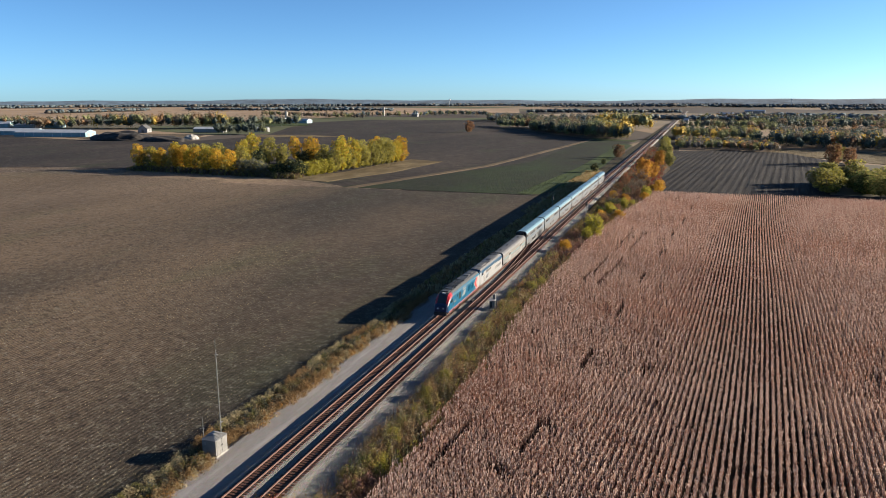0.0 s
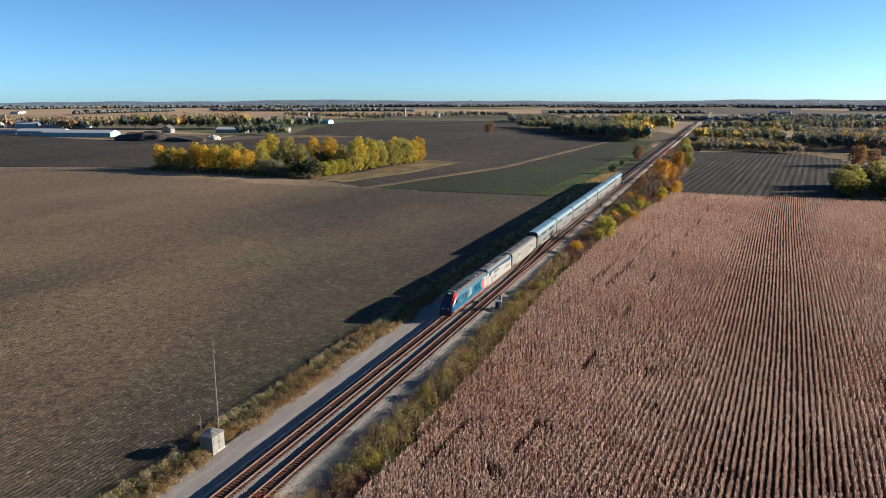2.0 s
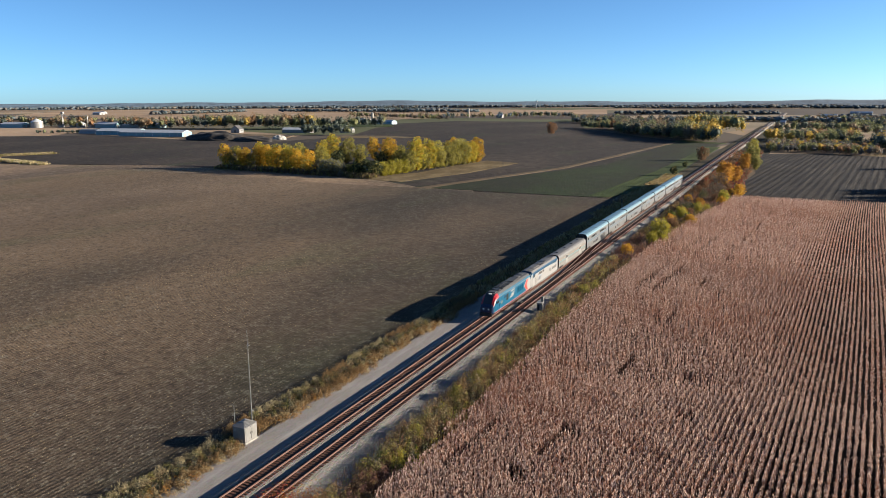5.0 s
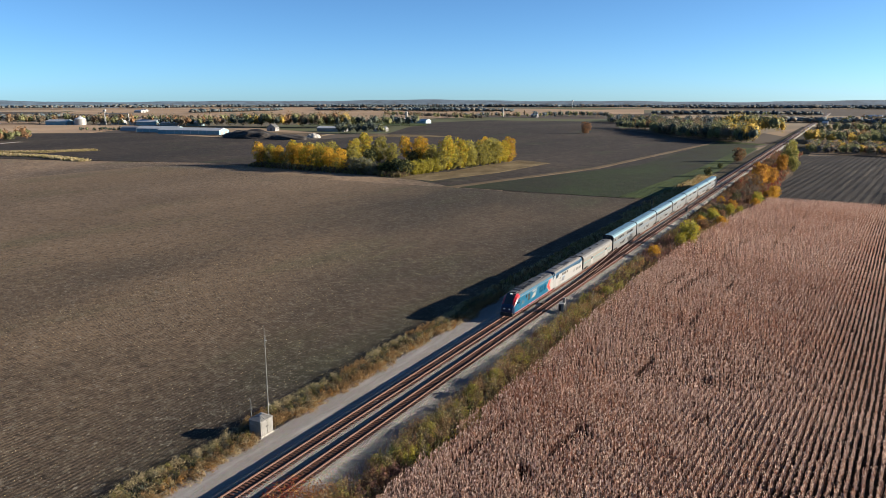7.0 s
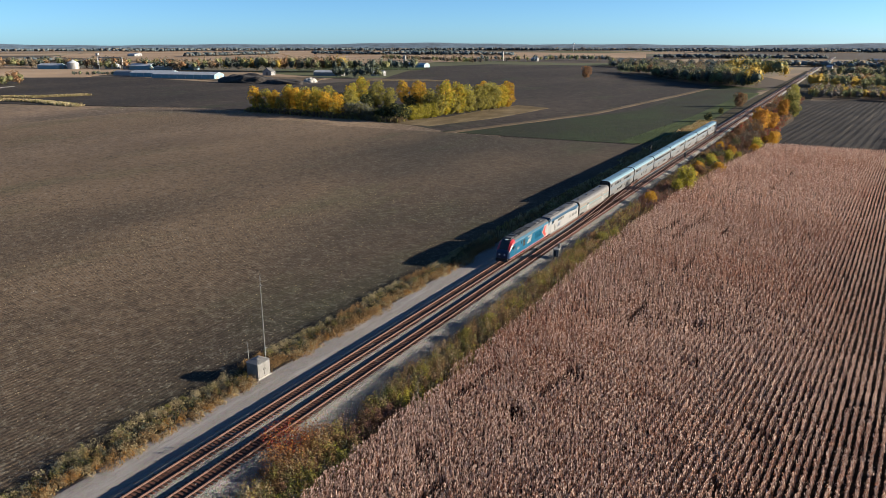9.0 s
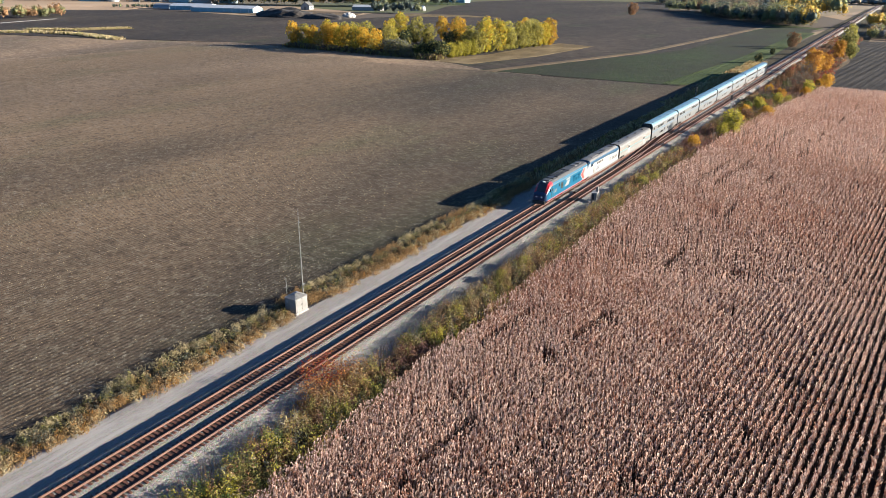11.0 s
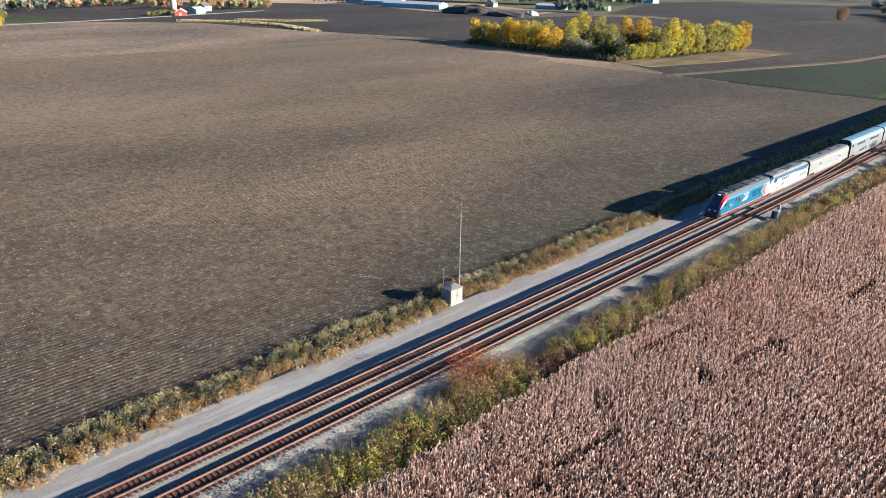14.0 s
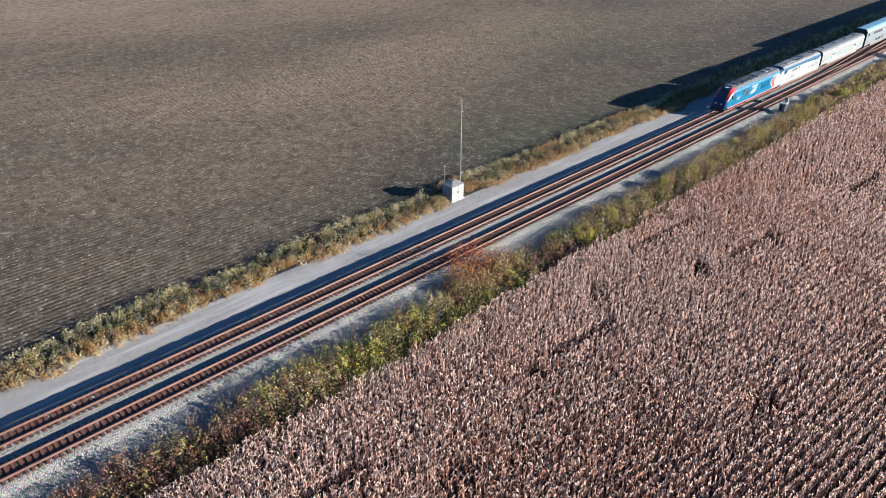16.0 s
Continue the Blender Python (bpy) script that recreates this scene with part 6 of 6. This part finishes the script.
def signal_mast(x, y, turn, tall):
    sig = thing("railway_signal", "black railway signal head on a slim pole", "signal", (x, y, -0.42), turn, "lineside signals")
    part("pole", rod(bmesh.new(), (0, 0, -0.2), (0, 0, tall), 0.09, 0.08, 8), M_GALV, sig)
    head = part("signal_head", boxes((-0.38, -0.18, tall - 0.9, 0.38, 0.02, tall + 0.75), bevel=0.08), M_BLACKP, sig, "black signal head")
    for k in range(3):
        part("hood", rod(bmesh.new(), (0, -0.18, tall - 0.55 + 0.5 * k), (0, -0.42, tall - 0.55 + 0.5 * k), 0.16, 0.17, 10), M_BLACKP, head)
    part("ladder", rod(rod(bmesh.new(), (-0.2, 0.3, 0), (-0.2, 0.15, tall - 0.5), 0.02, 0.02, 5), (0.2, 0.3, 0), (0.2, 0.15, tall - 0.5), 0.02, 0.02, 5), M_GALV, sig)
    part("base_box", boxes((-0.4, -0.35, 0, 0.4, 0.35, 0.7), bevel=0.03), M_GALV, sig)


signal_mast(9.9, 245.0, 0, 5.2)
signal_mast(-4.4, 256.0, 0, 5.4)
for x, y, w, h in ((-6.2, 249.0, 0.9, 1.6), (-5.2, 246.5, 0.7, 1.3), (-4.6, 252.0, 0.6, 1.0)):
    k = thing("equipment_cabinet", "white trackside equipment cabinet beside a signal", "cabinet", (x, y, -0.44), 6, "cabinets by the signal")
    part("body", boxes((-w / 2, -w / 2, 0, w / 2, w / 2, h), bevel=0.03), M_HUT, k)
    part("roof", boxes((-w / 2 - 0.06, -w / 2 - 0.06, h, w / 2 + 0.06, w / 2 + 0.06, h + 0.07), bevel=0.02), M_WHITE, k)
    part("door", boxes((w / 2, -w / 2 + 0.08, 0.15, w / 2 + 0.03, w / 2 - 0.08, h - 0.1)), M_DIRTYWHITE, k)


# ---- farms and sheds ----
def gable(bm, w, d, eaves, ridge, over=0.3, thick=0.25):
    """A pitched roof over a w (x) by d (y) plan, its ridge along y."""
    prism(bm, [(-w / 2 - over, eaves), (0, ridge), (w / 2 + over, eaves), (w / 2 + over, eaves - thick), (0, ridge - thick), (-w / 2 - over, eaves - thick)], "y", -d / 2 - over, d / 2 + over)
    return bm


def shed(x, y, w, d, eaves, ridge, turn, wall, roof, label, doors=2, windows=0, category="shed", name="farm_shed"):
    s = thing(name, label, category, (x, y, FIELD_Z - 0.1), turn)
    bm = bmesh.new()
    prism(bm, [(-w / 2, 0), (w / 2, 0), (w / 2, eaves), (0, ridge - 0.1), (-w / 2, eaves)], "y", -d / 2, d / 2)
    part("wall", bm, wall, s)
    part("roof", gable(bmesh.new(), w, d, eaves + 0.1, ridge + 0.15), roof, s, "pitched roof")
    for k in range(doors):
        xx = (k - (doors - 1) / 2) * w / (doors + 0.5)
        part("door", boxes((xx - w * 0.12, -d / 2 - 0.12, 0.1, xx + w * 0.12, -d / 2, eaves * 0.8)), M_DIRTYWHITE if wall is not M_WHITE else M_LTGREY, s)
    for k in range(windows):
        yy = -d / 2 + d * (k + 0.5) / windows
        for sd in (-1, 1):
            part("window", boxes((min(sd * w / 2, sd * (w / 2 + 0.1)), yy - 0.6, eaves * 0.45, max(sd * w / 2, sd * (w / 2 + 0.1)), yy + 0.6, eaves * 0.75)), M_GLASS, s)
    return s


# the long pale barns, ridge along x
for x, y, L, label in ((-668, 652, 92, "long pale teal barn with a white roof"), (-745, 668, 64, "long pale teal barn with a white roof")):
    s = shed(x, y, 20, L, 5.0, 8.0, 90 + 10, M_TEALWALL, M_SHEDROOF, label, 2, 0, "barn", "long_barn")
    for k in range(int(L / 12)):
        for xa in (-10.12, 10.0):
            part("rib", boxes((xa, -L / 2 + 6 + k * 12, 0.2, xa + 0.12, -L / 2 + 6.4 + k * 12, 5.0)), M_SHEDROOF, s)
tunnel = thing("hoop_tent", "white fabric hoop tent beside the barns", "tent", (-812, 676, FIELD_Z - 0.1), 100)
arc = [(9 * math.cos(a), 6.5 * math.sin(a)) for a in np.linspace(0, math.pi, 13)]
part("cover", prism(bmesh.new(), arc, "y", -14, 14), M_WHITE, tunnel)
part("doorway", boxes((-2.5, -14.2, 0.1, 2.5, -14.02, 4.5)), M_GLASS, tunnel)


def grain_bin(x, y, r, h, label="round silver grain bin with a cone roof"):
    b = thing("grain_bin", label, "grain bin", (x, y, FIELD_Z - 0.1), random.uniform(0, 90), "grain bins")
    bm = rod(bmesh.new(), (0, 0, 0), (0, 0, h), r, r, 28)
    part("wall", bm, M_GALV, b)
    bm = bmesh.new()
    for k in range(1, 6):
        rod(bm, (0, 0, h * k / 6 - 0.08), (0, 0, h * k / 6 + 0.08), r + 0.06, r + 0.06, 28)
    part("hoop", bm, M_GALV, b)
    part("roof", rod(bmesh.new(), (0, 0, h), (0, 0, h + r * 0.55), r + 0.2, 0.5, 28), M_SHEDROOF, b, "cone roof")
    part("cap", rod(bmesh.new(), (0, 0, h + r * 0.5), (0, 0, h + r * 0.55 + 0.8), 0.8, 0.6, 10), M_GALV, b)
    part("ladder", boxes((r, -0.3, 0, r + 0.2, 0.3, h)), M_STEEL, b)


grain_bin(-1098, 800, 9.5, 10)
for x, y, r, h in ((-1085, 835, 5.5, 6), (-1068, 845, 5.5, 6), (-1050, 850, 5, 6), (-1035, 835, 7, 6.5), (-1012, 838, 6, 6)):
    grain_bin(x, y, r, h)
leg = thing("grain_elevator", "tall steel grain elevator leg with conveyors", "elevator", (-1070, 828, FIELD_Z - 0.1), 0)
part("tower", rod(rod(bmesh.new(), (-1.2, 0, 0), (-1.2, 0, 24), 0.7, 0.7, 6), (1.2, 0, 0), (1.2, 0, 24), 0.7, 0.7, 6), M_GALV, leg)
part("head", boxes((-2.5, -1.5, 23, 3, 1.5, 26), bevel=0.3), M_GALV, leg)
part("conveyor", rod(rod(bmesh.new(), (0, 0, 19), (38, 18, 19), 0.7, 0.7, 6), (38, 18, 19), (38, 18, 7), 0.9, 0.9, 6), M_GALV, leg, "overhead conveyor")
part("spout", rod(rod(bmesh.new(), (0, 0, 23), (-22, -16, 13), 0.4, 0.4, 6), (0, 0, 23), (22, 8, 9), 0.5, 0.5, 6), M_GALV, leg, "sloping spouts")
shed(-1140, 790, 18, 46, 6, 9, 100, M_TEALWALL, M_SHEDROOF, "pale shed beside grain bins")
shed(-985, 850, 22, 40, 6, 9.5, 100, M_TEALWALL, M_SHEDROOF, "pale shed beside grain bins")
shed(-930, 850, 18, 36, 5, 8, 100, M_DIRTYWHITE, M_SHEDROOF, "weathered white shed among trees")
shed(-900, 872, 14, 26, 5, 8, 100, M_TEALWALL, M_SHEDROOF, "pale shed among trees")

# farmyard by the earth heap
shed(-640, 770, 12, 16, 5, 10, 20, M_WHITE, M_SHINGLE, "white farmhouse with dark shingle roof", 1, 3, "house", "farmhouse")
shed(-560, 800, 14, 40, 4.5, 7, 105, M_DIRTYWHITE, M_SHEDROOF, "low white farm shed among trees")
shed(-500, 830, 10, 18, 4, 6.5, 100, M_WHITE, M_SHEDROOF, "small white shed among trees")
for x, y, c, lab in ((-622, 668, M_WHITE, "white van parked in a yard"), (-600, 690, M_RED, "red pickup parked in a yard"), (-645, 690, M_NAVY, "dark pickup parked in a yard"), (-585, 672, M_WHITE, "white pickup parked in a yard")):
    v = thing("parked_truck", lab, "truck", (x, y, FIELD_Z + 0.02), random.uniform(60, 120), "vehicles in the yard")
    part("body", boxes((-1.0, -2.8, 0.5, 1.0, 2.8, 1.2), (-0.95, -0.6, 1.2, 0.95, 1.6, 2.0), bevel=0.12), c, v)
    part("window", boxes((-0.97, -0.5, 1.3, 0.97, 1.5, 1.85)), M_GLASS, v)
    for sx in (-0.95, 0.95):
        for sy in (-1.8, 1.8):
            part("wheel", rod(bmesh.new(), (sx - 0.12, sy, 0.42), (sx + 0.12, sy, 0.42), 0.42, 0.42, 10), M_BLACKP, v)


def heap(name, x, y, a, b, h, material, label, seed):
    bm = bmesh.new()
    bmesh.ops.create_icosphere(bm, subdivisions=4, radius=1)
    for v in bm.verts:
        n = noise.noise(Vector((v.co.x * 2.5 + seed, v.co.y * 2.5, v.co.z * 2)))
        z = max(v.co.z, -0.05)
        v.co = Vector((v.co.x * a * (1 + 0.15 * n), v.co.y * b * (1 + 0.15 * n), max(z, -0.05) ** 1.0 * (0.8 + 0.25 * n) * h if z > 0 else z * h))
    bmesh.ops.recalc_face_normals(bm, faces=bm.faces)
    ob = new(name, finish(bm, name, material))
    ob.location = (x, y, FIELD_Z - 0.1)
    return tagged(ob, label, "heap")


heap("earth_mound", -536, 617, 38, 22, 11, M_MOUND, "large black earth heap beside a yard", 1.0)
heap("earth_mound", -478, 612, 28, 15, 6, M_MOUND, "low dark earth heap beside a yard", 4.0)
heap("earth_mound", -474, 650, 8, 8, 6, M_CONC, "small grey gravel heap in a yard", 7.0)

# white sheds on the meadow
shed(-700, 1190, 14, 22, 6, 10, 60, M_WHITE, M_SHEDROOF, "white barn on a meadow", 1, 0, "barn")
shed(-668, 1172, 12, 18, 5, 8.5, 15, M_WHITE, M_SHEDROOF, "white barn on a meadow", 1, 0, "barn")
shed(-634, 1166, 14, 46, 5, 8, 75, M_TEALWALL, M_SHEDROOF, "long pale shed on a meadow", 1, 0, "barn")


def silo(x, y, r, h, label):
    t = thing("tower_silo", label, "silo", (x, y, FIELD_Z - 0.1))
    part("wall", rod(bmesh.new(), (0, 0, 0), (0, 0, h), r, r, 20), M_CONC, t)
    bm = bmesh.new()
    for k in range(1, 10):
        rod(bm, (0, 0, h * k / 10 - 0.06), (0, 0, h * k / 10 + 0.06), r + 0.05, r + 0.05, 20)
    part("hoop", bm, M_GALV, t)
    part("dome", rod(bmesh.new(), (0, 0, h), (0, 0, h + r * 0.7), r, r * 0.3, 20), M_GALV, t)


silo(-686, 1205, 2.8, 19, "tall grey concrete silo beside white barns")
silo(-700, 1700, 2.6, 22, "tall grey concrete silo far off")
silo(-715, 350, 3.2, 17, "tall grey concrete silo on a farm")
shed(-642, 322, 10, 16, 3.5, 6.5, 60, M_BARNRED, M_SHEDROOF, "red barn with a white roof", 1, 2, "barn", "red_barn")
shed(-668, 352, 9, 16, 4, 6.5, 30, M_TEALWALL, M_SHEDROOF, "small pale shed on a farm", 1)
shed(-706, 380, 9, 14, 5, 8.5, 30, M_WHITE, M_SHINGLE, "white farmhouse among trees", 1, 2, "house", "farmhouse")
shed(-640, 150, 10, 22, 3.5, 6, 40, M_WHITE, M_SHINGLE, "white bungalow beside a tan field", 1, 3, "house", "farmhouse")
woods("green_hedge", [(-640, 288), (-668, 330)], 14, 4.5, 4, ["olive", "green", "olive"], "clipped green shrub bed before a farm", 0.7, 60)
sheet("lawn", [(-610, 130), (-600, 190), (-680, 210), (-700, 130)], FIELD_Z + 0.04, M_LAWN, "green lawn by a bungalow", "lawn")
sheet("country_road", [(-560, 60), (-566, 60), (-612, 230), (-690, 440), (-684, 440), (-606, 230)], FIELD_Z + 0.08, M_ROAD, "pale country road past a farm", "road")
sheet("lawn", [(-612, 232), (-690, 440), (-640, 300)], FIELD_Z + 0.04, M_LAWN, "green lawn round a farm", "lawn")
# far farms
for x, y, w, d, lab in ((-345, 1525, 10, 16, "white farmhouse far off"), (-330, 1560, 14, 26, "white shed far off"), (-1350, 2800, 20, 60, "white sheds far off"), (-1420, 2900, 16, 50, "white sheds far off"), (-1950, 2000, 18, 50, "white sheds far off"), (-2050, 1700, 18, 44, "white sheds far off"), (-2150, 1800, 14, 30, "white farmhouse far off"), (137, 1560, 18, 70, "long pale shed far off"), (200, 2330, 14, 22, "white farmhouse far off"), (225, 2340, 16, 40, "white sheds far off"), (120, 1900, 16, 36, "white sheds far off"), (34, 1330, 6, 8, "white house beside the railway"), (300, 1500, 10, 16, "white house among trees"), (-610, 1690, 10, 16, "white farmhouse far off")):
    shed(x, y, w, d, 6, 9, 80, M_WHITE, M_SHEDROOF, lab, 1, 0)
for x, y, h in ((-1250, 3900, 40), (470, 3700, 40)):
    t = thing("water_tower", "pale water tower on the horizon", "water tower", (x, y, FIELD_Z - 0.3))
    part("tank", rod(rod(bmesh.new(), (0, 0, h - 4), (0, 0, h), 4.5, 5, 14), (0, 0, h), (0, 0, h + 2.5), 5, 1.2, 14), M_SHEDROOF, t)
    part("stem", rod(bmesh.new(), (0, 0, 0), (0, 0, h - 4), 1.2, 1.2, 10), M_SHEDROOF, t)
pond = tagged(new("pond", finish(prism(bmesh.new(), [(-205, 372), (-175, 362), (-160, 385), (-185, 400), (-210, 392)], "z", FIELD_Z - 0.3, FIELD_Z + 0.05), "pond", M_WATER)), "small pond among copse trees", "pond", kind="structure")

# bare branch litter in verge and leaning red sapling twigs
for x, y in ((6.4, 38.6), (7.0, 37.0), (7.9, 38.9)):
    t = thing("fallen_branch", "rust-coloured leafy branch lying on ballast", "branch", (x, y, 0.0), random.uniform(0, 360))
    bm = bmesh.new()
    for k in range(7):
        a = k * 0.9
        rod(bm, (0, 0, 0.1), (math.cos(a) * 1.4, math.sin(a) * 1.4, 0.5 + 0.15 * k), 0.03, 0.01, 5)
    part("twig", bm, M_RAIL, t)
n = 700
c = np.stack([rng.normal(size=n) * 1.3 + 6.0, rng.normal(size=n) * 2.2 + 41.5, rng.uniform(0.25, 0.6, n)], 1)
v, f = leaf_quads(c, rng.uniform(0.04, 0.10, n), 0.6)
stuff("fallen_leaves", [(v, f, (rng.uniform(size=n) < 0.4).astype(int))], [LEAF["orange"], LEAF["rust"]], "orange fallen leaves across the rail", "leaves")
